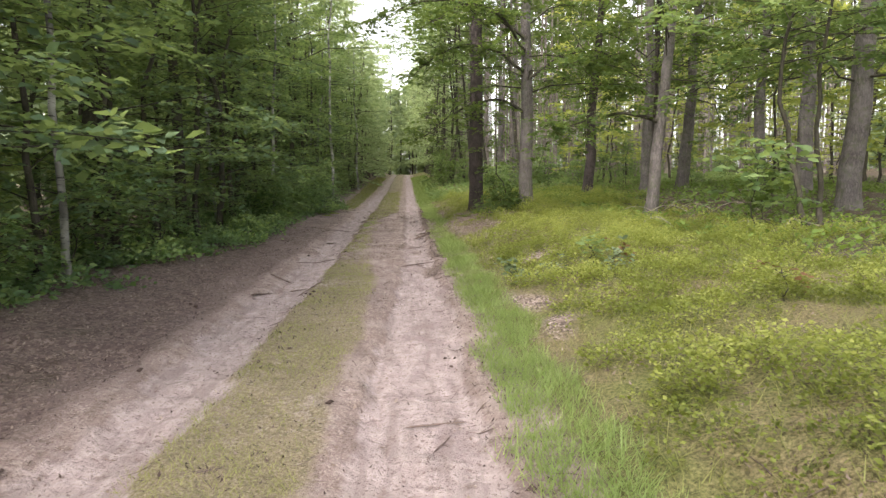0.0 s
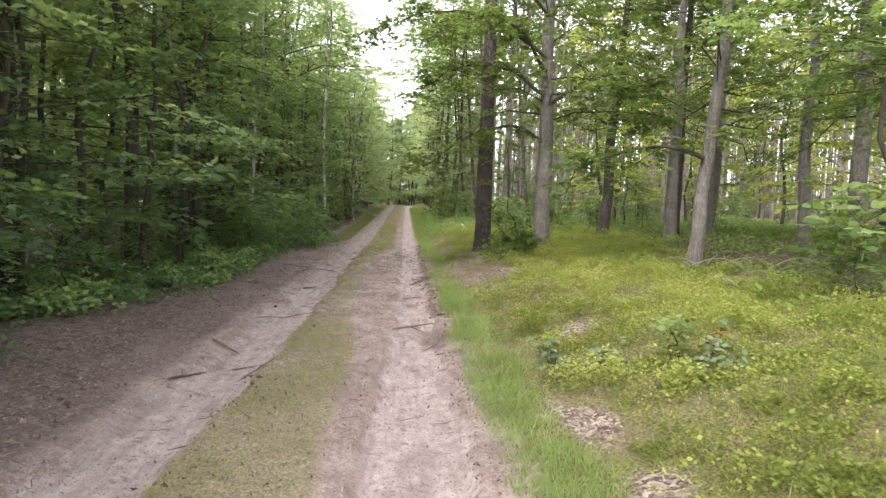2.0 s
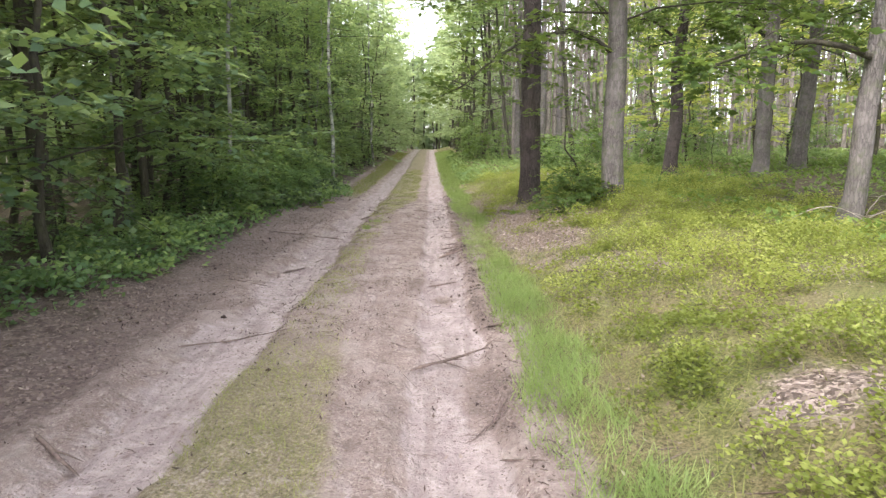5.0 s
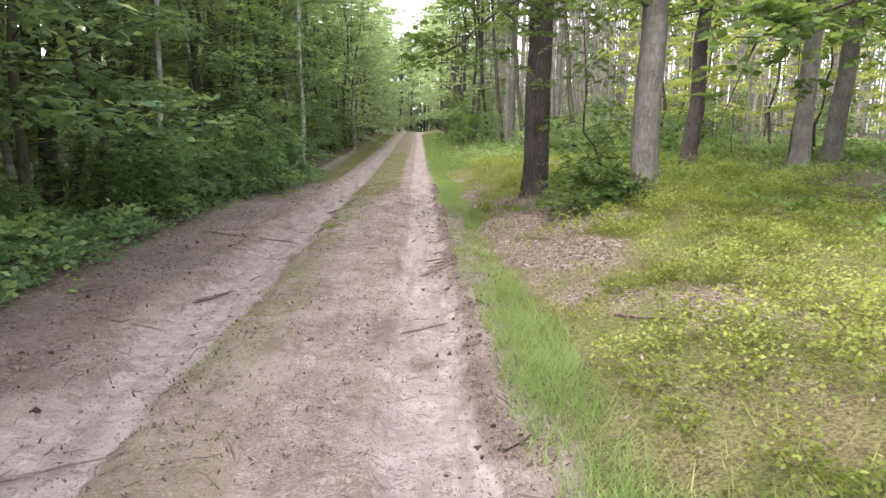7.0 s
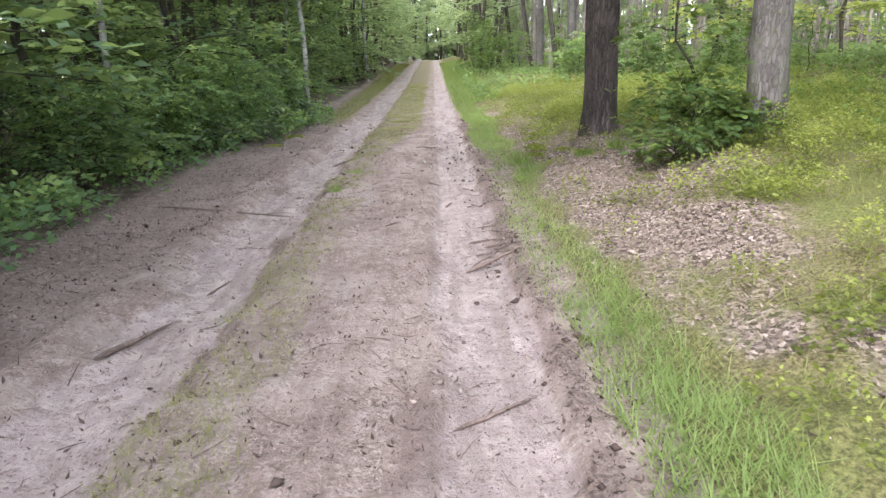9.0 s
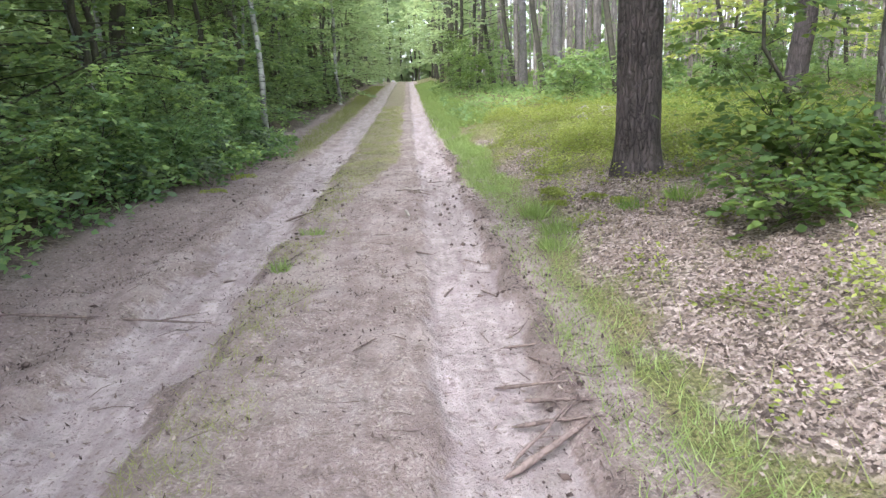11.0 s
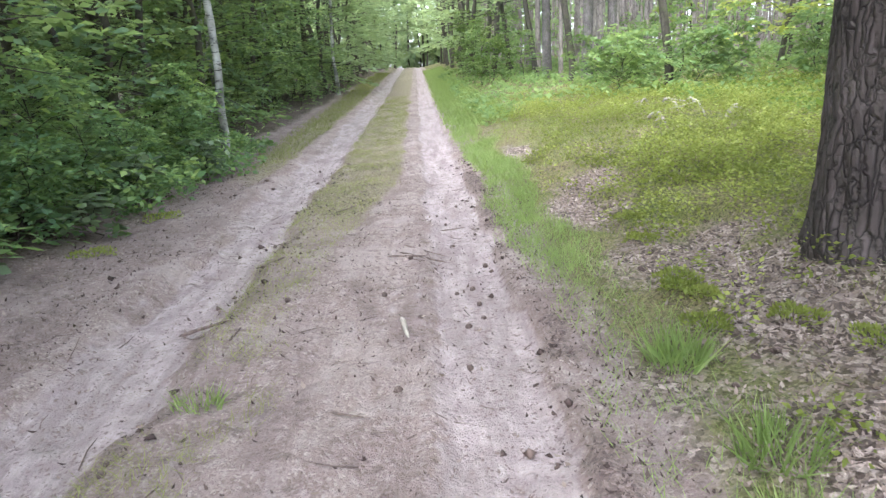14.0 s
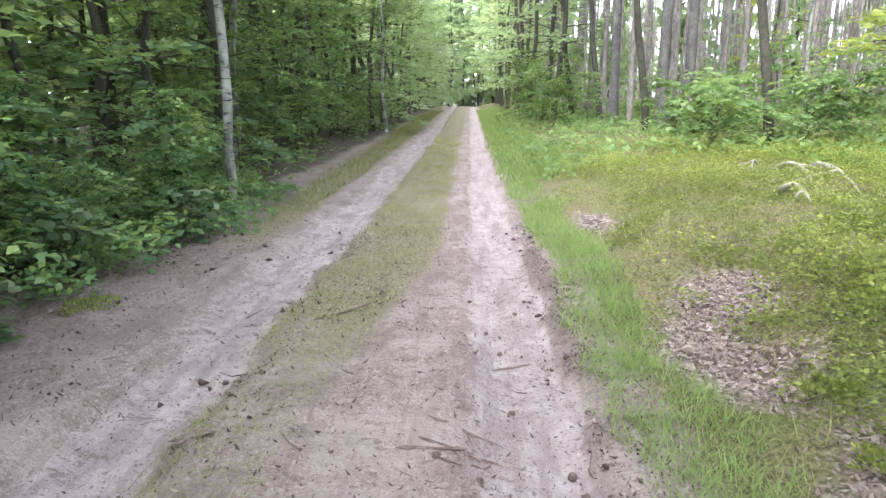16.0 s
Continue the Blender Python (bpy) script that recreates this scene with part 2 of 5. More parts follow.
GROUND = ground_material()
PINE_BARK = bark_material("pine_bark", (0.016, 0.013, 0.012), (0.112, 0.091, 0.088), 14.0, (1.5, 1.5, 0.3), 0.035)
OAK_BARK = bark_material("oak_bark", (0.055, 0.049, 0.046), (0.205, 0.182, 0.178), 16.0, (1.5, 1.5, 0.35), 0.015, 0.5)
FAR_PINE_BARK = bark_material("red_pine_bark", (0.11, 0.095, 0.088), (0.31, 0.268, 0.245), 7.0, (1.5, 1.5, 0.5), 0.02)
THIN_BARK = bark_material("dark_stem_bark", (0.03, 0.027, 0.022), (0.085, 0.075, 0.06), 18.0, (1.5, 1.5, 0.4), 0.008, 0.4)
BIRCH_BARK = birch_material()
DEADWOOD = bark_material("dead_wood", (0.06, 0.045, 0.04), (0.19, 0.14, 0.125), 20.0, (1.0, 1.0, 1.0), 0.006)
PALE_WOOD = bark_material("weathered_pale_wood", (0.2, 0.17, 0.145), (0.39, 0.345, 0.30), 14.0, (1.0, 1.0, 1.0), 0.006)
LEAF_WALL = leaf_material("hornbeam_leaf", (0.036, 0.078, 0.055), (0.155, 0.255, 0.145), (0.47, 0.57, 0.22), 0.48)
LEAF_BUSH = leaf_material("oak_sapling_leaf", (0.045, 0.10, 0.065), (0.165, 0.285, 0.14), (0.45, 0.57, 0.20), 0.45, 0.4)
LEAF_OAK = leaf_material("oak_leaf", (0.045, 0.085, 0.03), (0.105, 0.17, 0.055), (0.25, 0.32, 0.095), 0.5)
# yellow and bright: sunlight on the trees behind the oaks, put into the colour
LEAF_SUN_TINT = leaf_material("leaf_with_painted_sun", (0.14, 0.20, 0.06), (0.31, 0.38, 0.11), (0.54, 0.56, 0.19), 0.6)
LEAF_YOUNG = leaf_material("young_oak_leaf", (0.075, 0.135, 0.06), (0.165, 0.255, 0.105), (0.34, 0.43, 0.17), 0.5)
LEAF_BLUE = leaf_material("blue_green_leaf", (0.085, 0.125, 0.07), (0.15, 0.205, 0.115), (0.24, 0.295, 0.175), 0.3)
# paler than the near leaves: haze of the distance put into the colour
LEAF_HAZE = leaf_material("far_leaf_painted_haze", (0.15, 0.21, 0.14), (0.30, 0.39, 0.24), (0.50, 0.58, 0.33), 0.6)
NEEDLE = leaf_material("pine_needle", (0.06, 0.10, 0.045), (0.12, 0.17, 0.065), (0.26, 0.31, 0.12), 0.4)
GRASS_GREEN = leaf_material("green_grass", (0.10, 0.155, 0.05), (0.23, 0.325, 0.11), (0.45, 0.52, 0.23), 0.5)
GRASS_DRY = leaf_material("dry_grass", (0.10, 0.125, 0.04), (0.225, 0.25, 0.085), (0.46, 0.43, 0.21), 0.4)
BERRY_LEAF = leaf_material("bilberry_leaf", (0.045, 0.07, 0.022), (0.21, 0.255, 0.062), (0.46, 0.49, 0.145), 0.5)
FERN_LEAF = leaf_material("forest_floor_leaf", (0.07, 0.125, 0.035), (0.15, 0.23, 0.055), (0.28, 0.37, 0.09), 0.4)
DEAD_LEAF = leaf_material("dead_leaf", (0.12, 0.085, 0.075), (0.30, 0.235, 0.21), (0.50, 0.42, 0.38), 0.15, 0.8)
RED_LEAF = leaf_material("red_leaf", (0.12, 0.06, 0.03), (0.20, 0.11, 0.05), (0.30, 0.19, 0.085), 0.2)
CRUMB = leaf_material("bark_crumb", (0.045, 0.03, 0.027), (0.12, 0.085, 0.075), (0.26, 0.19, 0.165), 0.0, 0.9)

# ---- shape of the land ----
LATTICE = np.random.RandomState(5).rand(256, 256)


def fuzz(x, y):
    """Smooth noise, 0 to 1, one lump a unit."""
    x, y = np.asarray(x, float), np.asarray(y, float)
    i, j = np.floor(x).astype(int), np.floor(y).astype(int)
    u, v = x - i, y - j
    u, v = u * u * (3 - 2 * u), v * v * (3 - 2 * v)
    a, b = LATTICE[i % 256, j % 256], LATTICE[(i + 1) % 256, j % 256]
    c, d = LATTICE[i % 256, (j + 1) % 256], LATTICE[(i + 1) % 256, (j + 1) % 256]
    return (a * (1 - u) + b * u) * (1 - v) + (c * (1 - u) + d * u) * v


def fbm(x, y, octaves=4):
    return sum(fuzz(x * 2 ** k + 17 * k, y * 2 ** k + 31 * k) * 0.5 ** k for k in range(octaves)) / sum(0.5 ** k for k in range(octaves))


def between(x, a, b, soft):
    """1 between a and b, fading over soft outside them."""
    return np.clip((x - a) / soft + 1, 0, 1) * np.clip((b - x) / soft + 1, 0, 1)


def ruts(x, y):
    """How far x, y lies in the left and in the right wheel rut, 0 to 1."""
    ragged = (fbm(x * 1.6 + 3, y * 2.1) - 0.5) * 0.34
    inner = np.interp(y, [5, 9, 13], [-0.28, -0.12, 0.0])
    left = np.clip((x + ragged * 1.3 + 2.02) / 0.25 + 0.8, 0, 1) * np.clip((-1.5 - x - ragged) / 0.16 + 1, 0, 1)
    return left, between(x + ragged * 0.7, inner, 0.48, 0.09)


def wheel_lines(x, y):
    """Narrow dark grooves that wheels have pressed along the track, broken along their length."""
    g = 0
    for k, (c, wide) in enumerate(((-2.55, 0.06), (-2.28, 0.045), (-1.98, 0.05), (-1.72, 0.035), (-0.42, 0.04), (-0.16, 0.035), (0.2, 0.03))):
        sway = (fbm(x * 0 + k * 7, y * 0.35) - 0.5) * 0.3
        g = np.maximum(g, np.exp(-((x - c + sway) / wide) ** 2) * np.clip(fbm(x * 0.4 + k * 11, y * 0.8) * 4 - 1.7, 0, 1))
    return g


def strip_side(y):
    """Where the grass of the middle strip ends towards the right rut."""
    return np.interp(y, [10.5, 14.5, 23, 29], [-0.6, -0.92, -0.98, -0.45])


def wood_edge(y):
    """Where the growth of the dark wood begins beside the track."""
    return np.interp(y, [3, 9, 12, 16, 20, 23, 26, 29, 34, 60, 110], [-4.6, -3.9, -3.75, -3.2, -3.4, -3.4, -2.9, -2.75, -2.9, -3.3, -3.3])


def height(x, y):
    x, y = np.asarray(x, float), np.asarray(y, float)
    z = np.interp(y, [0, 6, 12, 18, 24, 32, 43, 55, 64, 80, 105, 150], [-0.03, -0.1, -0.12, -0.08, 0.02, 0.07, 0.3, 0.65, 1.0, 1.45, 2.05, 2.6])
    z = z + np.interp(x, [0.8, 1.5, 2.4, 3.6, 6.4, 9.7, 14, 40], [0, 0.12, 0.36, 0.54, 0.60, 0.80, 1.0, 1.3])
    z = z + np.interp(-x, [2.4, 3.2, 4.5, 9, 40], [0, 0.05, 0.16, 0.25, 0.4])
    left, right = ruts(x, y)
    z = z - 0.085 * np.maximum(left, right) * (0.7 + 0.6 * fuzz(y * 0.8, x * 0.5))
    # a low kerb of pushed-up sand beside each rut, broken along its length
    lip = 0.45 * between(x, 0.56, 0.66, 0.08) + 0.4 * between(x, -1.36, -1.26, 0.08) + between(x, -2.36, -2.24, 0.1)
    z = z + 0.05 * lip * np.clip(fbm(x * 0.8 + 12, y * 1.7) * 2 - 0.6, 0, 1)
    z = z - 0.03 * wheel_lines(x, y)
    # scuffs and hoof-deep dents in the track
    on_track = between(x, -3.2, 0.7, 0.2) * between(y, 1, 40, 4)
    dents = np.clip((fbm(x * 5.5 + 70, y * 9 + 20, 3) - 0.54) * 7, 0, 1)
    z = z - 0.022 * dents * on_track
    z = z + (fbm(x * 9 + 9, y * 8 + 4, 2) - 0.5) * 0.022 * on_track
    off = between(x, -3.2, 0.75, 0.5)
    z = z + (fbm(x * 1.3, y * 1.1) - 0.5) * (0.05 + 0.22 * (1 - off))
    z = z + (fbm(x * 5 + 40, y * 4.2) - 0.5) * 0.07
    return z


def bare(x, y):
    """Patches of fallen leaves on the verge towards the sunny side."""
    spots = ((1.9, 18.7, 0.5, 1.9), (1.75, 20.6, 0.6, 1.8), (2.1, 21.2, 0.9, 1.4), (2.4, 19.4, 0.6, 0.5), (1.7, 23.4, 0.5, 0.7), (1.75, 25.9, 0.35, 0.55), (1.45, 25.0, 0.3, 0.4), (1.5, 29.6, 0.2, 0.5),
             (1.7, 15.8, 0.2, 0.4), (1.95, 15.5, 0.2, 0.3), (2.45, 14.6, 0.3, 0.45), (1.6, 7.5, 0.25, 0.4), (1.3, 7.9, 0.15, 0.3), (2.2, 10.6, 0.3, 0.3), (1.5, 6.3, 0.2, 0.3), (4.1, 13.4, 0.3, 0.5))
    w = 0
    for cx, cy, rx, ry in spots:
        w = np.maximum(w, 1.25 - np.sqrt(((x - cx) / rx) ** 2 + ((y - cy) / ry) ** 2) * 0.65)
    return np.clip(w + (fbm(x * 2.2, y * 2.2) - 0.5) * 1.5, 0, 1) * np.where(y < 17, 0.75, 1)


def zones(x, y):
    wob = (fbm(x * 0.3 + 5, y * 0.9) - 0.5) * 0.16
    ragged = (fbm(x * 1.6 + 3, y * 2.1) - 0.5) * 0.34
    worn = between(y, 14, 24, 3)
    left, right = ruts(x, y)
    sand = np.maximum(left * np.clip(0.62 + 0.75 * fbm(x * 0.9, y * 0.5 + 7), 0, 1), right * np.clip(0.7 + 0.7 * fbm(x * 0.9 + 4, y * 0.5 + 7), 0, 1))
    sand = np.maximum(sand, between(x, -2.2, 0.6, 0.3) * (0.05 + 0.4 * fbm(x * 1.5 + 9, y * 0.7)))
    sand = np.maximum(sand, between(y + (fbm(x * 0.7, y * 0) - 0.5) * 2, 101, 105, 0.8) * between(x, -9, 6, 2))
    mud = np.maximum(1.3 - np.hypot((x - 0.52) / 0.28, (y - 11.6) / 1.0), 1.3 - np.hypot((x - 0.22) / 0.17, (y - 14.65) / 0.22))
    mud = np.maximum(mud, between(x + ragged * 0.6, 0.55, 0.68, 0.07) * np.clip(fbm(x * 0.6 + 2, y * 1.1) * 3 - 0.7, 0.2, 0.9) * between(y, 12.5, 29, 1.5))
    mud = np.maximum(mud, between(x + ragged, -1.46, -1.36, 0.05) * np.clip(fbm(x * 0.6 + 8, y * 1.1) * 3 - 1.1, 0, 0.75) * between(y, 12, 29, 2))
    sand = np.clip(sand - np.clip(mud, 0, 1) * 1.2 - 0.55 * wheel_lines(x, y), 0, 1)
    strip = np.maximum(between(x + wob, -1.36, strip_side(y), 0.2) * (1 - 0.8 * worn) * np.clip(0.35 + 1.1 * fbm(x * 2.6, y * 1.4), 0, 1), between(x + wob, wood_edge(y), -2.45, 0.2) * between(y, 29.5, 140, 2))
    straw = np.clip((x + ragged * 0.5 - 0.82) / 0.25, 0, 1) * np.clip((5.5 + 4 * fbm(x * 0 + 3, y * 0.2) + np.clip((y - 22) * 0.6, 0, 9) - x) / 1.5, 0, 1) * np.clip(1.4 - fbm(x * 0.25, y * 0.25 + 50) * 0.9, 0, 1)
    # soil narrowed near the start: shade of the trees put in as darker ground
    soil = between(x + wob, np.interp(y, [4, 9, 14, 22], [-2.45, -2.6, -3.0, -3.4]), 1.2, 0.5)
    duff = between(x + wob, wood_edge(y) - 2.2, -2.45, 0.35) * (0.45 + 0.5 * fbm(x * 1.2, y * 1.2)) * np.interp(y, [9, 14, 20, 30], [1, 0.85, 0.65, 0.6])
    mud = np.clip(mud * 0.9 + (fbm(x * 3.5 + 8, y * 3.5) - 0.5) * 0.9 - 0.1, 0, 0.62) * (mud > 0)
    return {"sand": sand, "strip": strip, "straw": straw, "soil": soil, "duff": duff, "litter": bare(x, y) * np.where(x > 0.9, 1, 0), "mud": mud}


# ---- mesh helpers ----
def mesh_from(name, verts, faces, mat, tint=None, smooth=False):
    """faces: an array with one row of corner numbers a face, all of one length."""
    verts, faces = np.asarray(verts, np.float32), np.asarray(faces, np.int32)
    me = bpy.data.meshes.new(name)
    me.vertices.add(len(verts))
    me.vertices.foreach_set("co", verts.ravel())
    me.loops.add(faces.size)
    me.loops.foreach_set("vertex_index", faces.ravel())
    me.polygons.add(len(faces))
    me.polygons.foreach_set("loop_start", np.arange(0, faces.size, faces.shape[1], dtype=np.int32))
    if smooth:
        me.polygons.foreach_set("use_smooth", np.ones(len(faces), bool))
    if tint is not None:
        me.attributes.new("tint", "FLOAT", "POINT").data.foreach_set("value", np.asarray(tint, np.float32))
    me.materials.append(mat)
    me.update(calc_edges=True)
    me.validate()
    return me


def unit(v):
    return v / np.maximum(np.linalg.norm(v, axis=-1, keepdims=True), 1e-9)


OUTLINES = {"diamond": ((0, 0), (0.45, 0.5), (1, 0), (0.45, -0.5)),
            "oval": ((0, 0), (0.3, 0.42), (0.7, 0.5), (1, 0), (0.7, -0.5), (0.3, -0.42)),
            "blade": ((0, -0.5), (0, 0.5), (1, 0))}


class Leaves:
    def __init__(self, outline="diamond", wide=0.6):
        self.rows, self.outline, self.wide = [], outline, wide

    def add(self, p, d, n, size, tint):
        self.rows.append((p, d, n, size, tint))

    def mesh(self, name, mat, rng, sag=0.15):
        p, d, n, size, tint = (np.concatenate([r[k] for r in self.rows]) for k in range(5))
        d = unit(d)
        s = unit(np.cross(d, n))
        n = np.cross(s, d)
        shape = OUTLINES[self.outline]
        k = len(shape)
        v = np.empty((len(p), k, 3))
        size = size[:, None]
        for i, (along, across) in enumerate(shape):
            v[:, i] = p + d * size * along + s * size * self.wide * across - n * size * sag * (along ** 2 - 0.6 * abs(across))
        return mesh_from(name, v.reshape(-1, 3), np.arange(len(p) * k).reshape(-1, k), mat, np.repeat(tint, k))


class Wood:
    def __init__(self):
        self.v, self.f, self.n = [], [], 0

    def tube(self, path, radii, sides=5, relief=None):
        path = np.asarray(path, float)
        d = unit(np.gradient(path, axis=0))
        side = unit(np.cross(d, np.array([0.31, 0.95, 0.05])) if abs(d[0][2]) > 0.5 else np.cross(d, np.array([0.0, 0.0, 1.0])))
        up = np.cross(side, d)
        a = np.linspace(0, 2 * np.pi, sides, endpoint=False)
        r = np.asarray(radii, float)[:, None]
        if relief is not None:
            r = r * relief(a[None, :], path[:, 2:3])
        ring = path[:, None] + side[:, None] * (np.cos(a)[None] * r)[..., None] + up[:, None] * (np.sin(a)[None] * r)[..., None]
        k = len(path)
        i = np.arange(k - 1)[:, None] * sides
        j = np.arange(sides)[None]
        j2 = (j + 1) % sides
        f = np.stack([i + j, i + j2, i + sides + j2, i + sides + j], -1).reshape(-1, 4) + self.n
        self.v.append(ring.reshape(-1, 3))
        self.f.append(f)
        self.n += k * sides

    def mesh(self, name, mat):
        return mesh_from(name, np.concatenate(self.v), np.concatenate(self.f), mat, smooth=True)


def thing(name, parts, label, category, group="", kind=""):
    """An Empty with its parts: (name, mesh, kind, label)."""
    root = tagged(new(name), label, category, group, kind)
    for pname, me, pkind, plabel in parts:
        part = tagged(new(pname, me), plabel, kind=pkind)
        part.parent = root
    return root


def spray(rng, leaves, base, heading, length, size, count, tint, flat=0.45, droop=0.1):
    """A twig of leaves set alternately along it."""
    s = (np.arange(count) + rng.rand(count) * 0.5) / count
    side = unit(np.cross(heading, [0, 0, 1.0]))
    alt = np.where(np.arange(count) % 2, 1.0, -1.0)[:, None]
    p = base + heading * (s * length)[:, None] + np.array([0, 0, -1.0]) * (s ** 2 * droop)[:, None]
    d = heading * (0.35 + s[:, None] * 0.6) + side * alt * (1.1 - s[:, None]) + rng.normal(0, 0.2, (count, 3))
    n = np.array([0, 0, 1.0]) + rng.normal(0, flat, (count, 3))
    leaves.add(p, d, n, size * rng.uniform(0.6, 1.2, count), np.clip(tint + rng.normal(0, 0.2, count), 0, 1))


def limb(rng, wood, leaves, start, heading, length, r, twigs, per_twig, size, droop=0.25, spread=0.55, inner=0.25, sides=3, bright=0.5):
    """A limb that curves out from its trunk and carries twigs of leaves."""
    k = 5
    s = np.linspace(0, 1, k)
    bend = np.cumsum(rng.normal(0, 0.22 if sides > 3 else 0.11, (k, 3)), axis=0) * length
    bend -= bend[0]
    path = start + heading * (s * length)[:, None] + bend * 0.5 - np.array([0, 0, 1.0]) * (droop * length * s ** 2)[:, None]
    keep = slice(None) if sides > 3 else slice(None, None, 2)
    wood.tube(path[keep], r * (1 - 0.85 * s[keep]), sides)
    out = unit(path[-1] - path[0])
    for q in inner + (1 - inner) * rng.rand(twigs) ** 0.75:
        base = np.array([np.interp(q, s, path[:, c]) for c in range(3)])
        turn = rng.normal(0, 1.0)
        lateral = np.array([out[0] * math.cos(turn) - out[1] * math.sin(turn), out[0] * math.sin(turn) + out[1] * math.cos(turn), rng.normal(0.03, 0.13)])
        base = base + rng.normal(0, 0.06, 3)
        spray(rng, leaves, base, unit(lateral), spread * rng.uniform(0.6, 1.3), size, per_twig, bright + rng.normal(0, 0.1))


def trunk_path(rng, h, lean, wobble, k=15):
    s = np.linspace(0, 1, k) ** 1.7
    w = np.cumsum(rng.normal(0, 1, (k, 2)) * wobble * np.gradient(s)[:, None] * k, axis=0)
    w -= w[0]
    x = w[:, 0] + lean[0] * s * h
    y = w[:, 1] + lean[1] * s * h
    return np.stack([x, y, s * h - 0.12], -1)


def broadleaf(name, seed, h, r, first, limbs, reach, twigs, per_twig, size, bark, leafmat, label, category, lean=(0, 0), wobble=0.08, rise=0.3, droop=0.25, spread=0.55,
              outline="diamond", sides=8, top_reach=0.5, only=None, group="", wide=0.6, inner=0.25, low=1.0, crown=0):
    rng = np.random.RandomState(seed)
    trunk, wood, leaves = Wood(), Wood(), Leaves(outline, wide)
    path = trunk_path(rng, h, lean, wobble)
    flare = 1 + 0.3 * np.exp(-np.maximum(path[:, 2], 0) / 0.16)
    trunk.tube(path, r * flare * (1 - 0.8 * (path[:, 2] + 0.12) / h), sides)
    for i in range(limbs):
        q = (first + (h * 0.97 - first) * ((i + rng.rand()) / limbs) ** low) / h
        start = np.array([np.interp(q * h, path[:, 2], path[:, c]) for c in range(3)])
        a = i * 2.4 + rng.normal(0, 0.4) if only is None else only + rng.normal(0, 0.9)
        rel = max(0.0, (q * h - first) / max(0.1, h - first))
        lift = rise + rel * 0.6 + rng.normal(0, 0.12)
        heading = np.array([math.cos(a) * math.cos(lift), math.sin(a) * math.cos(lift), math.sin(lift)])
        length = reach * (1 - (1 - top_reach) * rel) * rng.uniform(0.65, 1.25)
        # tint rises with rel: light on the upper limbs put into the leaf colour
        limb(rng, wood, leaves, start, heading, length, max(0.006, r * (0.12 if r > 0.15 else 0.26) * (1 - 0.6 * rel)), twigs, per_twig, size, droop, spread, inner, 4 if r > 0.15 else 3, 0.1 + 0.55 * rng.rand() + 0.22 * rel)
    top = Leaves("diamond", 0.65)
    for i in range(crown):
        z = h * rng.uniform(0.5, 0.97)
        start = np.array([np.interp(z, path[:, 2], path[:, c]) for c in range(3)])
        a = i * 2.4
        limb(rng, wood, top, start, unit(np.array([math.cos(a), math.sin(a), 0.35])), reach * rng.uniform(0.9, 1.5), r * 0.15, 8, 6, 0.38, 0.2, 0.9, 0.2)
    parts = [("trunk", trunk.mesh("trunk", bark), "", ""), ("limbs", wood.mesh("limbs", THIN_BARK), "stuff", ""),
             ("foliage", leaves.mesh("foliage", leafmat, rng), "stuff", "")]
    if crown:
        parts.append(("crown", top.mesh("crown", leafmat, rng), "stuff", ""))
    return thing(name, parts, label, category, group)


def place(x, y, turn=0.0, size=1.0, dz=0.0):
    return pose(x, y, float(height(x, y)) + dz, 0, 0, turn) @ Matrix.Scale(size, 4)


def scatter(template, spots, rng, lo=0.85, hi=1.15, dz=0.0):
    """The template to the first spot, copies to the rest."""
    for i, (x, y) in enumerate(spots):
        m = place(x, y, rng.uniform(0, 360), rng.uniform(lo, hi), dz)
        if i:
            copy_thing(template, m)
        else:
            template.matrix_basis = m


# ---- the ground ----
def graded(fine_a, fine_b, fine, mid_a, mid_b, mid, far):
    v = list(np.arange(fine_a, fine_b, fine)) + list(np.arange(fine_b, mid_b, mid)) + list(np.arange(mid_a, fine_a, mid))
    g = np.geomspace(1, far, 26)
    return np.array(sorted(v + list(mid_b + g - 0.8) + list(mid_a - g + 0.8)))


def build_ground():
    xs = graded(-3.6, 2.4, 0.055, -13, 15, 0.5, 2500)
    ys = graded(1.6, 32, 0.075, -6, 64, 0.6, 2500)
    gx, gy = np.meshgrid(xs, ys)
    far = np.maximum(0, np.hypot(gx, gy - 20) - 70)
    gz = height(gx, gy) - np.minimum(far * 0.004, 4.0)
    nx, ny = len(xs), len(ys)
    i = (np.arange(ny - 1)[:, None] * nx + np.arange(nx - 1)[None]).ravel()
    me = mesh_from("ground", np.stack([gx, gy, gz], -1).reshape(-1, 3), np.stack([i, i + 1, i + nx + 1, i + nx], -1), GROUND, smooth=True)
    for name, w in zones(gx, gy).items():
        me.attributes.new(name, "FLOAT", "POINT").data.foreach_set("value", np.asarray(w * np.ones_like(gx), np.float32).ravel())
    tagged(new("ground", me), "sandy two-rut forest track with grassy middle and mossy verges", "ground", kind="structure")


build_ground()
RNG = np.random.RandomState(11)


def spread_points(rng, count, x0, x1, y0, y1, weight):
    x, y = rng.uniform(x0, x1, count), rng.uniform(y0, y1, count)
    keep = rng.rand(count) < weight(x, y)
    return x[keep], y[keep]


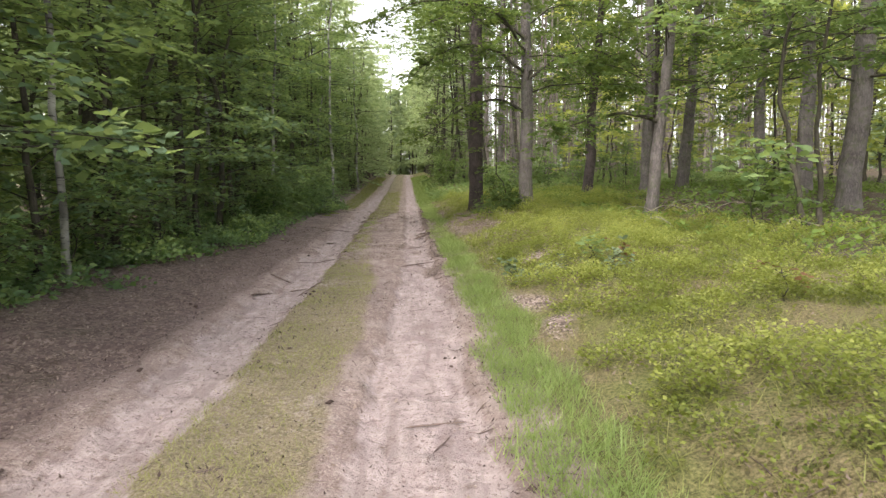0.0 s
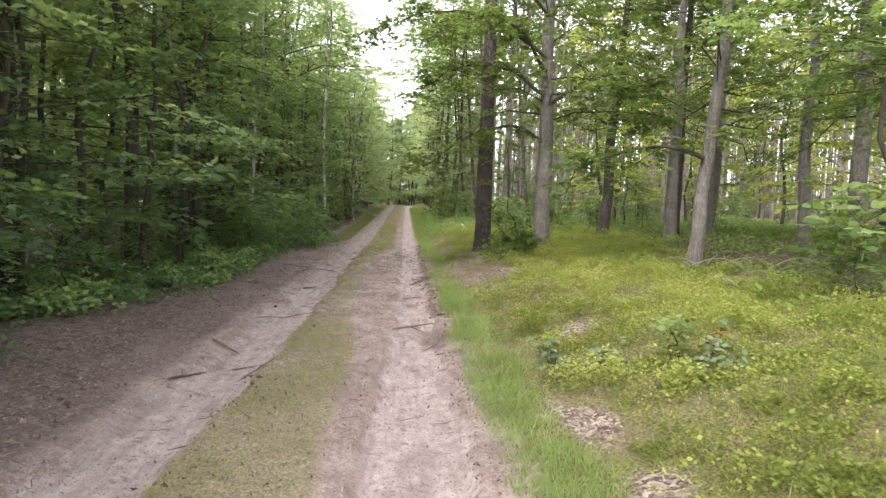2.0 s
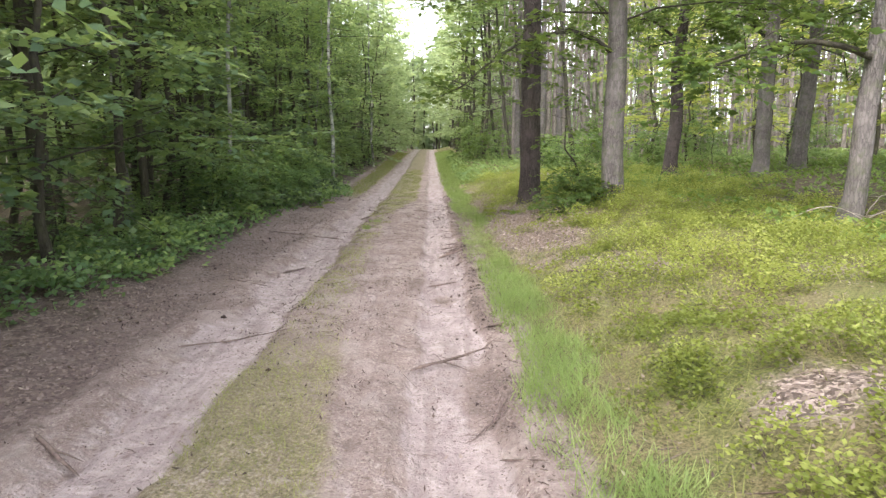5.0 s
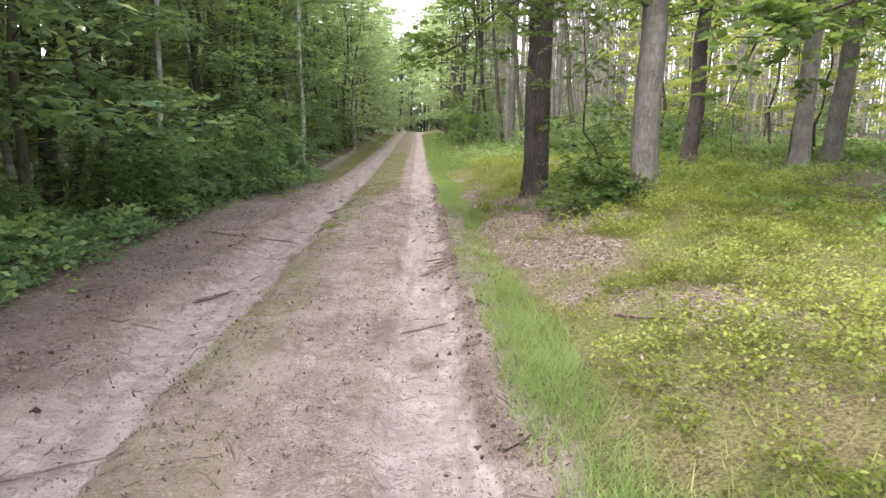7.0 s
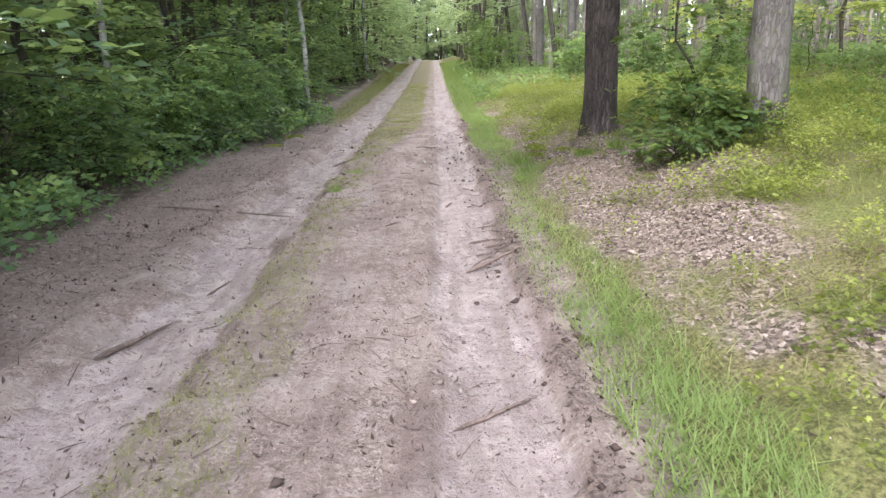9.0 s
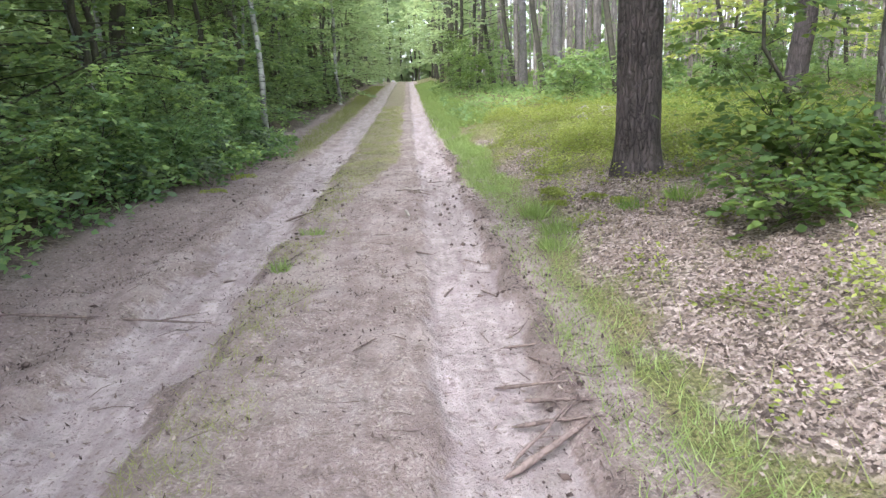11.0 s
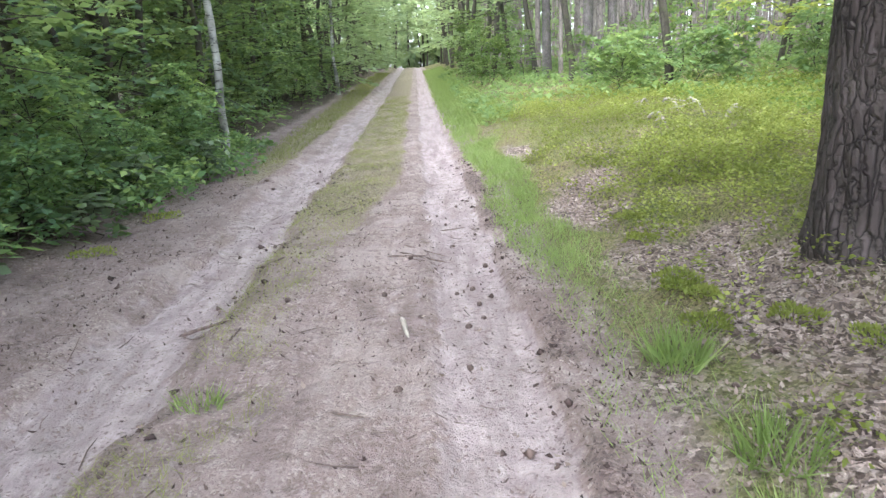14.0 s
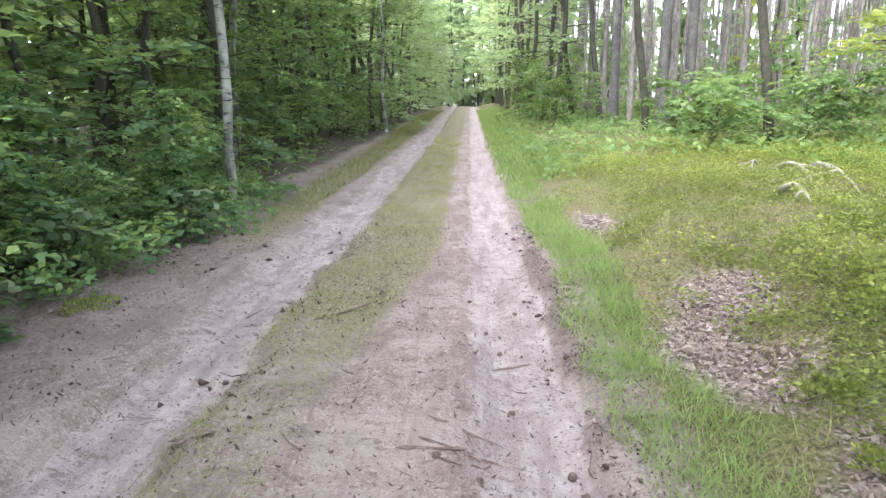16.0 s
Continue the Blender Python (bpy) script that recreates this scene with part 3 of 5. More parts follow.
def carpet(name, mat, x, y, rng, size, rise, wide, outline, label, category, lift=0.0, tint=None, lean=0.6, sag=0.15, sink=0.01):
    """Blades or small leaves that stand out of the ground at x, y, in one mesh."""
    n = len(x)
    a = rng.uniform(0, 2 * np.pi, n)
    d = np.stack([np.cos(a) * lean, np.sin(a) * lean, np.full(n, rise) + rng.normal(0, 0.25, n)], -1)
    nrm = np.stack([-np.cos(a) * rise, -np.sin(a) * rise, np.full(n, lean + 0.1)], -1) + rng.normal(0, 0.2, (n, 3))
    p = np.stack([x, y, height(x, y) - sink + lift * rng.rand(n)], -1)
    lv = Leaves(outline, wide)
    t = np.clip((tint if tint is not None else 0.5) + rng.normal(0, 0.18, n), 0, 1)
    lv.add(p, d, nrm, np.asarray(size) * rng.uniform(0.5, 1.25, n), t)
    return tagged(new(name, lv.mesh(name, mat, rng, sag)), label, category, kind="stuff")


def clumped(x, y, scale, lo, hi, seed=0):
    return np.clip((fbm(x * scale + seed, y * scale + seed * 2) - lo) / (hi - lo), 0, 1)


# ---- grass and low plants ----
def strip_edge(x, y):
    return x + (fbm(x * 0.3 + 5, y * 0.9) - 0.5) * 0.35 + (fbm(x * 2, y * 2.2) - 0.5) * 0.3


gx, gy = spread_points(RNG, 150000, 0.45, 1.8, 1.5, 34, lambda x, y: between(strip_edge(x, y), 0.8, 1.15, 0.16) * (0.25 + 0.75 * clumped(x, y, 2.5, 0.25, 0.5)) * np.where((y > 17) & (y < 23.5), 0.55, 1) * (1 - 0.7 * bare(x, y)))
carpet("green_grass", GRASS_GREEN, gx, gy, RNG, np.interp(gy, [15, 19, 23, 26], [0.15, 0.11, 0.11, 0.15]), 1.0, 0.045, "blade", "lush green grass strip along the sandy rut", "grass", tint=0.3 + 0.5 * fbm(gx * 2, gy * 2), lean=0.55, sag=0.25)
gx, gy = spread_points(RNG, 40000, 0.5, 2.6, 34, 80, lambda x, y: between(x, 0.8, 2.0, 0.3))
carpet("far_grass", GRASS_GREEN, gx, gy, RNG, 0.2, 1.0, 0.1, "blade", "lush green grass further along the track", "grass", lean=0.5)
gx, gy = spread_points(RNG, 190000, -1.6, 0.1, 1.5, 48, lambda x, y: between(strip_edge(x, y), -1.34, strip_side(y) - 0.05, 0.14) * (np.where((y > 17) & (y < 24), 0.05, 0.3) + clumped(x, y, 1.6, 0.4, 0.56) * np.where((y > 12) & (y < 17), 1.5, 1)))
carpet("dry_grass", GRASS_DRY, gx, gy, RNG, 0.085, 0.9, 0.04, "blade", "thin yellowish grass on the middle strip of the track", "grass", tint=0.22 + 0.6 * fbm(gx * 1.5, gy * 1.5), lean=0.75, sag=0.25)
gx, gy = spread_points(RNG, 50000, -3.9, -2.0, 29, 80, lambda x, y: between(x, wood_edge(y) - 0.1, -2.55, 0.25) * between(y, 31, 90, 2))
carpet("verge_grass", GRASS_DRY, gx, gy, RNG, 0.12, 0.9, 0.08, "blade", "dry grass verge beside the dark wood", "grass", tint=0.3, lean=0.6)


def field_weight(x, y):
    edge = np.clip((x - 1.25) / 0.5, 0, 1)
    return edge * (1 - 0.95 * bare(x, y)) * (0.1 + 0.9 * clumped(x, y, 1.1, 0.38, 0.5) * (0.35 + 0.65 * clumped(x, y, 1.9, 0.38, 0.5, 30))) * np.clip(1.35 - (x - 1) * 0.11, 0.2, 1)


def low_plants(name, mat, x, y, rng, leaves, size, radius, tall, label, bright):
    """Small domes of leaves, one for each x, y."""
    n = len(x)
    hummock = np.clip(fbm(x * 1.9 + 30, y * 1.9)[:, None] * 3.2 - 0.9, 0.25, 1.3)
    r = np.sqrt(rng.rand(n, leaves)) * radius * rng.uniform(0.6, 1.3, (n, 1))
    a = rng.uniform(0, 2 * np.pi, (n, leaves))
    px, py = (x[:, None] + r * np.cos(a)).ravel(), (y[:, None] + r * np.sin(a)).ravel()
    up = (tall * hummock * rng.uniform(0.7, 1.1, (n, 1)) * rng.rand(n, leaves) ** 0.6 * (1 - 0.5 * (r / radius / 1.3) ** 2)).ravel()
    m = n * leaves
    d = np.stack([np.cos(a).ravel(), np.sin(a).ravel(), rng.normal(0.25, 0.4, m)], -1)
    nrm = np.array([0, 0, 1.0]) + rng.normal(0, 0.75, (m, 3))
    lv = Leaves("diamond", 0.6)
    # low leaves get a darker tint: shade inside the clumps put into their colour
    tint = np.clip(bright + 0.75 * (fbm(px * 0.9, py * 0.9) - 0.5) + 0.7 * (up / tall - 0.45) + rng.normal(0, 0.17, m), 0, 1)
    lv.add(np.stack([px, py, height(px, py) + up], -1), d, nrm, size * rng.uniform(0.6, 1.25, m), tint)
    tagged(new(name, lv.mesh(name, mat, rng)), label, "low plants", kind="stuff")


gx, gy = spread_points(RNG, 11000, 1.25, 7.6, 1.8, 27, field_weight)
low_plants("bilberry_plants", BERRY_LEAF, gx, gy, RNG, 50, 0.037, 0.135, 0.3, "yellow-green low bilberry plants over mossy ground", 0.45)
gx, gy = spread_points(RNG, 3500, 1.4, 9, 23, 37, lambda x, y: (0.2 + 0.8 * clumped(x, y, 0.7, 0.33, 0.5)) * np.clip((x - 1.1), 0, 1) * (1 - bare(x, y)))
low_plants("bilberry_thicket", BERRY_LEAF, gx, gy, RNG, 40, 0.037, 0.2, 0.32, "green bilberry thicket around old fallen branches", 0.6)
gx, gy = spread_points(RNG, 80000, 1.0, 6.5, 1.8, 38, lambda x, y: np.clip((x - 1.0) / 0.4, 0, 1) * (1 - 0.96 * bare(x, y)) * (0.25 + 0.75 * clumped(x, y, 0.8, 0.40, 0.58, 9)))
carpet("field_grass", GRASS_DRY, gx, gy, RNG, 0.16, 1.0, 0.04, "blade", "sparse straw-coloured grass between low plants", "grass", tint=0.05 + 0.6 * fbm(gx, gy), lean=0.6, sag=0.3)
gx, gy = spread_points(RNG, 32000, 1.3, 26, 33, 62, lambda x, y: 0.15 + 0.85 * clumped(x, y, 0.5, 0.35, 0.55))
carpet("far_low_plants", LEAF_YOUNG, gx, gy, RNG, 0.2, 0.6, 0.6, "diamond", "light green undergrowth of the open wood", "low plants", lift=0.3, tint=0.2 + 0.6 * fbm(gx * 0.6, gy * 0.6), lean=0.9)
gx, gy = spread_points(RNG, 26000, 5, 20, 6, 36, lambda x, y: clumped(x, y, 0.6, 0.3, 0.5, 4))
carpet("shade_plants", FERN_LEAF, gx, gy, RNG, 0.15, 0.6, 0.55, "diamond", "green herbs on the shaded wood floor", "low plants", lift=0.2, tint=0.3, lean=0.9)
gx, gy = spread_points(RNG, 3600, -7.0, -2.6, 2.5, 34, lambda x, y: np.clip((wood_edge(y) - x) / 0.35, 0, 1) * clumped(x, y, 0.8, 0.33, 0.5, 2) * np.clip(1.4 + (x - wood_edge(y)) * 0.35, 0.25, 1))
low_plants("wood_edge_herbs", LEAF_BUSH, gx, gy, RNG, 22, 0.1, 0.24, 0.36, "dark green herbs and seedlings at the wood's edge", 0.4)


def litter_weight(x, y):
    left = between(x, wood_edge(y) - 1.2, -2.7, 0.3) * 0.35 * np.where(y < 17, 1, 0.6)
    return np.maximum(np.maximum(bare(x, y) * np.where(x > 1.1, 1, 0), left), 0.03)


gx, gy = spread_points(RNG, 90000, -5.0, 4.5, 1.5, 30, litter_weight)
carpet("fallen_leaves", DEAD_LEAF, gx, gy, RNG, 0.038, 0.15, 0.5, "diamond", "dry brown oak leaves lying on the ground", "leaf litter", lift=0.015, tint=0.55, lean=1.0, sag=-0.25, sink=-0.004)


gx, gy = spread_points(RNG, 62000, 1.0, 3.4, 13, 27, lambda x, y: bare(x, y) ** 2)
carpet("oak_leaf_litter", DEAD_LEAF, gx, gy, RNG, 0.031, 0.15, 0.5, "diamond", "thick litter of pale dead oak leaves beside the track", "leaf litter", lift=0.025, tint=0.38, lean=1.0, sag=-0.35, sink=-0.002)


def crumb_weight(x, y):
    edge = 2.0 * between(x, 0.52, 0.9, 0.12) + between(x, -3.1, -2.5, 0.3) * 0.5 + between(x, -1.4, -1.2, 0.15) * 0.5
    return np.clip(edge * 0.4 + 0.08 + 0.4 * clumped(x, y, 1.3, 0.48, 0.62, 6), 0, 1) * (1 - 0.65 * np.maximum(*ruts(x, y))) * np.where(y > 13, 1, 0.5)


gx, gy = spread_points(RNG, 160000, -4.0, 2.6, 2, 30, crumb_weight)
carpet("bark_crumbs", CRUMB, gx, gy, RNG, 0.014 + 0.03 * RNG.rand(len(gx)) ** 3, 0.25, 0.42, "diamond", "dark crumbs of bark, needles and twigs on the track", "debris", lift=0.006, tint=0.42, lean=1.0, sag=-0.3, sink=-0.003)

# ---- trees of the dark wood ----
WALL_LABEL = "young hornbeam with layered dark green foliage at the track"
wall_y = np.arange(3, 51, 1.6)
for k in range(4):
    far_half = k > 1    # beside the first part of the track the crowns begin above head height
    t = broadleaf("hornbeam_tree", 100 + k, 7.6 + k * 0.5, 0.06 + 0.008 * k, (0.5 if far_half else 0.8) + 0.4 * (k % 2), 32, 2.2, 15, 8, 0.135, THIN_BARK, LEAF_WALL, WALL_LABEL, "tree", wobble=0.07, rise=0.12,
                  droop=0.18, group="young trees of the dark wood")
    ys = wall_y[wall_y > 19] if far_half else wall_y[wall_y <= 19]
    scatter(t, [(-4.7 - 0.9 * RNG.rand(), y + RNG.uniform(-0.5, 0.5)) for y in ys[k % 2::2]] + [(-6.7 - 1.2 * RNG.rand(), y + 0.8) for y in ys[k % 2::2 if far_half else 4]], RNG)
for k in range(3):
    t = broadleaf("understorey_tree", 120 + k, 8.5, 0.075, 1.2, 28, 2.4, 9, 7, 0.17, THIN_BARK, LEAF_WALL, "slender dark tree within the shaded wood", "tree", wobble=0.08, rise=0.2,
                  group="trees inside the dark wood")
    scatter(t, [(-6.8 - 1.4 * RNG.rand(), y) for y in np.arange(7 + k * 2.2, 50, 6.6)], RNG, 0.85, 1.25)
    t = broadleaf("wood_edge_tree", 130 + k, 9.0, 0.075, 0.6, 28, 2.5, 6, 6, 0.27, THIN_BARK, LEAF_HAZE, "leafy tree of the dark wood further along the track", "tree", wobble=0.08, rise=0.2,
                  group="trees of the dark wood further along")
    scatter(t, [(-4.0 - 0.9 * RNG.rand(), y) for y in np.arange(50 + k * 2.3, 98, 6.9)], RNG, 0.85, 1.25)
for k in range(2):
    t = broadleaf("tall_tree", 140 + k, 17, 0.13, 4.5, 36, 3.3, 14, 10, 0.15, THIN_BARK, LEAF_WALL, "tall broadleaf tree whose crown leans over the track", "tree", wobble=0.12, rise=0.3, spread=0.8,
                  group="tall trees of the dark wood")
    scatter(t, [(-5.5 - 1.2 * RNG.rand(), y) for y in np.arange(5 + 4 * k, 44, 8.0)], RNG, 0.95, 1.15)
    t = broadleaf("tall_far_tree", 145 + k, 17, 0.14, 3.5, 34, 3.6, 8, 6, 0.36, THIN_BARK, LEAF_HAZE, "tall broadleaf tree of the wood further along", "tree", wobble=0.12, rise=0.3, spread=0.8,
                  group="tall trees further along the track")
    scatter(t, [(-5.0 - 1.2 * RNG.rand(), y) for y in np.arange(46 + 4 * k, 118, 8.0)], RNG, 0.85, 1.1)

birch_spots = [(-3.15, 30.6, 0.085, 0.01), (-3.3, 49.5, 0.1, -0.03), (-4.1, 21.8, 0.06, 0.0), (-5.25, 19.5, 0.075, -0.06), (-4.45, 25.9, 0.07, -0.15), (-4.3, 9.0, 0.065, -0.02), (-5.0, 35.8, 0.06, 0.04), (-4.5, 34.6, 0.055, 0.06),
               (-5.8, 29.0, 0.06, -0.03), (-6.0, 14.0, 0.06, 0.02), (-4.8, 42.0, 0.06, 0.0), (12.6, 46.9, 0.09, 0.0)]
for k, (x, y, r, lean) in enumerate(birch_spots):
    t = broadleaf("birch_tree", 160 + k, 14, r * 0.85, 2.6, 16, 1.8, 9, 6, 0.15, BIRCH_BARK, LEAF_WALL, "slender birch with white peeling bark and dark marks", "tree", lean=(lean, 0.01), wobble=0.05, rise=0.5,
                  droop=0.5, group="birches of the dark wood", sides=10)
    t.matrix_basis = place(x - 0.3, y)

BUSH_LABEL = "dense leafy oak sapling bush at the track's edge"
bush_templates = []
for k in range(5):
    t = broadleaf("sapling_bush", 200 + k, 1.0 + 0.25 * k, 0.014, 0.15, 20, 0.7, 6, 9, 0.105, THIN_BARK, LEAF_BUSH, BUSH_LABEL, "bush", wobble=0.04, rise=0.35, droop=0.1, spread=0.3, wide=0.52, sides=5,
                  top_reach=0.55, group="sapling bushes along the wood's edge")
    bush_templates.append(t)
bush_spots = [(-3.75 - 1.0 * RNG.rand(), y) for y in np.arange(20.5, 31.0, 0.42)] + [(-3.4 - 0.5 * RNG.rand(), y) for y in np.arange(24.0, 30.0, 0.8)] + [(-4.3 - 0.8 * RNG.rand(), y) for y in np.arange(4, 20.5, 2.0)]
for k, t in enumerate(bush_templates):
    scatter(t, bush_spots[k::5], RNG, 0.6, 1.25)
edge = broadleaf("edge_bush", 210, 2.4, 0.02, 0.2, 20, 1.0, 5, 6, 0.2, THIN_BARK, LEAF_WALL, "leafy green bush below the trees of the dark wood", "bush", wobble=0.05, rise=0.3, droop=0.1, spread=0.4, sides=5,
                 group="bushes below the dark wood")
scatter(edge, [(x, 108 + 3 * RNG.rand()) for x in np.arange(-6, 6, 1.6)] + [(-4.3 - 0.8 * RNG.rand(), y) for y in np.arange(31.5, 62, 1.5)] + [(-5.6 - 0.8 * RNG.rand(), y) for y in np.arange(8, 31, 2.2)], RNG, 0.6, 1.1)


# ---- trees of the open wood ----
def pine_relief(seed):
    def f(a, z):
        u = np.cos(a) * 3.0 + seed
        v = np.sin(a) * 3.0
        n = fbm(u * 1.6 + 20, v * 1.6 + z * 2.4 + 9, 3)
        ridge = np.abs(n - 0.5) * 2
        return 0.93 + 0.16 * np.clip(ridge * 2.2, 0, 1)
    return f


def pine(name, seed, h, r, first, limbs, bark, label, lean=(0, 0), detail=False, group="", stubs=6, leaf=0.42):
    rng = np.random.RandomState(seed)
    trunk, wood, leaves = Wood(), Wood(), Leaves("diamond", 0.35)
    k = 110 if detail else 14
    s = np.linspace(0, 1, k) ** (1.6 if detail else 1.0)
    w = np.interp(s, np.linspace(0, 1, 8), np.cumsum(rng.normal(0, 0.05, 8)))
    path = np.stack([w - w[0] + lean[0] * s * h, lean[1] * s * h + 0 * s, s * h - 0.15], -1)
    rad = r * (1 - 0.75 * s) * (1 + 0.22 * np.exp(-np.maximum(path[:, 2], 0) / 0.16))
    trunk.tube(path, rad, 44 if detail else 9, pine_relief(seed) if detail else None)
    for i in range(stubs):
        z = rng.uniform(2.5, first)
        a = rng.uniform(0, 6.28)
        p0 = np.array([np.interp(z, path[:, 2], path[:, 0]), np.interp(z, path[:, 2], path[:, 1]), z])
        d = np.array([math.cos(a), math.sin(a), rng.uniform(-0.3, 0.2)])
        ln = rng.uniform(0.4, 1.6)
        wood.tube([p0, p0 + d * ln * 0.6, p0 + d * ln + [0, 0, -0.1 * ln]], [0.022, 0.014, 0.004], 4)
    for i in range(limbs):
        z = first + (h * 0.98 - first) * (i + rng.rand()) / limbs
        a = i * 2.4 + rng.normal(0, 0.3)
        start = np.array([np.interp(z, path[:, 2], path[:, 0]), np.interp(z, path[:, 2], path[:, 1]), z])
        heading = unit(np.array([math.cos(a), math.sin(a), rng.uniform(-0.05, 0.4)]))
        limb(rng, wood, leaves, start, heading, rng.uniform(1.3, 2.6) * (1.15 - 0.6 * (z - first) / (h - first)), r * 0.22, 5, 5, leaf, 0.1, 0.6, 0.35)
    parts = [("trunk", trunk.mesh("trunk", bark), "", ""), ("limbs", wood.mesh("limbs", bark), "stuff", ""), ("needles", leaves.mesh("needles", NEEDLE, rng), "stuff", "")]
    return thing(name, parts, label, "tree", group)


near_pine = pine("pine_tree", 31, 20, 0.235, 12.0, 20, PINE_BARK, "old pine with dark deeply furrowed plate bark on a mossy bank", detail=True)
near_pine.matrix_basis = place(2.42, 22.6)


def add_bough(tree, seed, path):
    """A long arching bough, in its tree's own coordinates, hung with sprays of leaves."""
    rng = np.random.RandomState(seed)
    wood, leaves = Wood(), Leaves("diamond", 0.6)
    path = np.array(path, float)
    s = np.linspace(0, 1, len(path))
    q = np.linspace(0, 1, 13)
    fine = np.stack([np.interp(q, s, path[:, c]) for c in range(3)], -1)
    fine[1:-1] = (fine[:-2] + 2 * fine[1:-1] + fine[2:]) / 4 + rng.normal(0, 0.02, (11, 3))
    wood.tube(fine, 0.055 * (1 - 0.85 * q), 7)
    for i in range(28):
        j = rng.randint(4, 13)
        d = unit(np.array([rng.normal(0, 0.7), rng.normal(0, 0.7), rng.normal(-0.1, 0.35)]))
        limb(rng, wood, leaves, fine[j], d, rng.uniform(0.4, 1.1), 0.012, 6, 7, 0.15, 0.2, 0.35, 0.2)
    for n, me in (("bough", wood.mesh("bough", THIN_BARK)), ("bough_leaves", leaves.mesh("bough_leaves", LEAF_OAK, rng))):
        part = tagged(new(n, me), kind="" if n == "bough" else "stuff")
        part.parent = tree


BOUGHS = {0: [[(-0.1, 0, 2.95), (-0.8, -0.1, 3.35), (-1.4, -0.15, 3.3), (-2.2, -0.1, 2.95), (-2.8, 0, 2.5), (-3.2, 0.1, 2.2)],
              [(-0.1, 0, 4.2), (-0.9, 0.3, 4.9), (-1.9, 0.6, 5.1), (-2.8, 0.8, 4.8), (-3.5, 1.0, 4.2)],
              [(-0.1, 0, 5.2), (-1.2, 0.2, 6.0), (-2.4, 0.3, 6.4), (-3.6, 0.4, 6.3), (-4.5, 0.5, 5.8)],
              [(-0.1, 0, 6.3), (-1.1, -0.4, 7.2), (-2.3, -0.7, 7.6), (-3.4, -0.9, 7.6), (-4.6, -1.1, 7.1)],
              [(-0.1, 0, 4.8), (-0.8, -0.6, 5.6), (-1.5, -1.1, 5.9), (-2.3, -1.6, 5.7), (-3.0, -2.0, 5.2)],
              [(0.1, 0, 4.0), (0.9, -0.5, 4.6), (1.8, -0.9, 4.7), (2.6, -1.2, 4.3)]],
          1: [[(-0.1, 0, 4.6), (-1.0, -0.4, 5.1), (-2.0, -0.7, 5.0), (-2.9, -1.0, 4.5)]],
          2: [[(-0.1, 0, 4.0), (-0.9, -0.6, 4.4), (-1.9, -1.1, 4.4), (-2.8, -1.5, 3.9)]],
          5: [[(0.1, 0, 2.5), (-0.8, 0, 2.75), (-1.7, 0.1, 2.6), (-2.7, 0.2, 2.15)]]}
OAK_LABEL = "mature oak with grey trunk and spreading green crown"
oaks = [  # x, y, trunk radius, lean sideways, lean onwards, bark, first limb
    (3.75, 20.3, 0.225, -0.012, 0.0, OAK_BARK, 3.9), (8.3, 29.5, 0.24, 0.05, 0.0, PINE_BARK, 4.8), (9.75, 26.3, 0.23, 0.01, 0.0, OAK_BARK, 4.4), (10.6, 27.8, 0.2, 0.02, 0.0, PINE_BARK, 4.8),
    (12.8, 29.7, 0.29, 0.05, 0.0, OAK_BARK, 4.6), (6.45, 16.9, 0.165, 0.07, 0.0, OAK_BARK, 4.0), (13.5, 21.5, 0.27, 0.0, 0.0, OAK_BARK, 4.2), (12.6, 22.6, 0.2, 0.0, 0.0, OAK_BARK, 4.4), (10.4, 14.8, 0.27, 0.06, 0.0, OAK_BARK, 3.2)]
for k, (x, y, r, lx, ly, bark, first) in enumerate(oaks):
    t = broadleaf("oak_tree", 300 + k, 15, r, first * 0.9, 27, 3.4, 26, 9, 0.15, bark, LEAF_OAK, OAK_LABEL, "tree", lean=(lx, ly), wobble=0.04, rise=0.3, droop=0.35, spread=0.75, sides=16, group="oaks beside the track", top_reach=0.6, inner=0.25, low=1.5, crown=13)
    t.matrix_basis = place(x, y)
    if k in BOUGHS:
        for j, path in enumerate(BOUGHS[k]):
            add_bough(t, 330 + k + 10 * j, path)

grey_pine = pine("grey_pine_tree", 37, 19, 0.2, 11.0, 12, OAK_BARK, "grey-barked pine at the edge of the open wood", group="grey pines of the open wood", leaf=0.6)
grey_pine.matrix_basis = place(6.3, 44.0)
for x, y, turn in ((7.4, 44.6, 90), (5.3, 46.5, 200)):
    copy_thing(grey_pine, place(x, y, turn, 0.95))

pine_tpl = [pine("far_pine_tree", 40 + k, 19 + k, 0.085 + 0.015 * k, 11.0, 6, FAR_PINE_BARK, "slim tall pine with reddish bark in the open wood", group="pines of the open wood", stubs=4, leaf=0.75) for k in range(3)]
PR = np.random.RandomState(8)
spots = []
while len(spots) < 100:
    x, y = PR.uniform(4.5, 48), PR.uniform(34, 92)
    if x < (y - 20) * 0.95 and min([abs(x - a) + abs(y - b) for a, b in spots] or [9]) > 1.6 and x > 4.5 + max(0, 46 - y) * 0.3:
        spots.append((x, y))
while len(spots) < 120:
    x, y = PR.uniform(3.8, 24), PR.uniform(44, 66)
    if x < (y - 20) * 0.9 and min(abs(x - a) + abs(y - b) for a, b in spots) > 1.0:
        spots.append((x, y))
for k in range(3):
    scatter(pine_tpl[k], spots[k::3], PR, 0.85, 1.15)

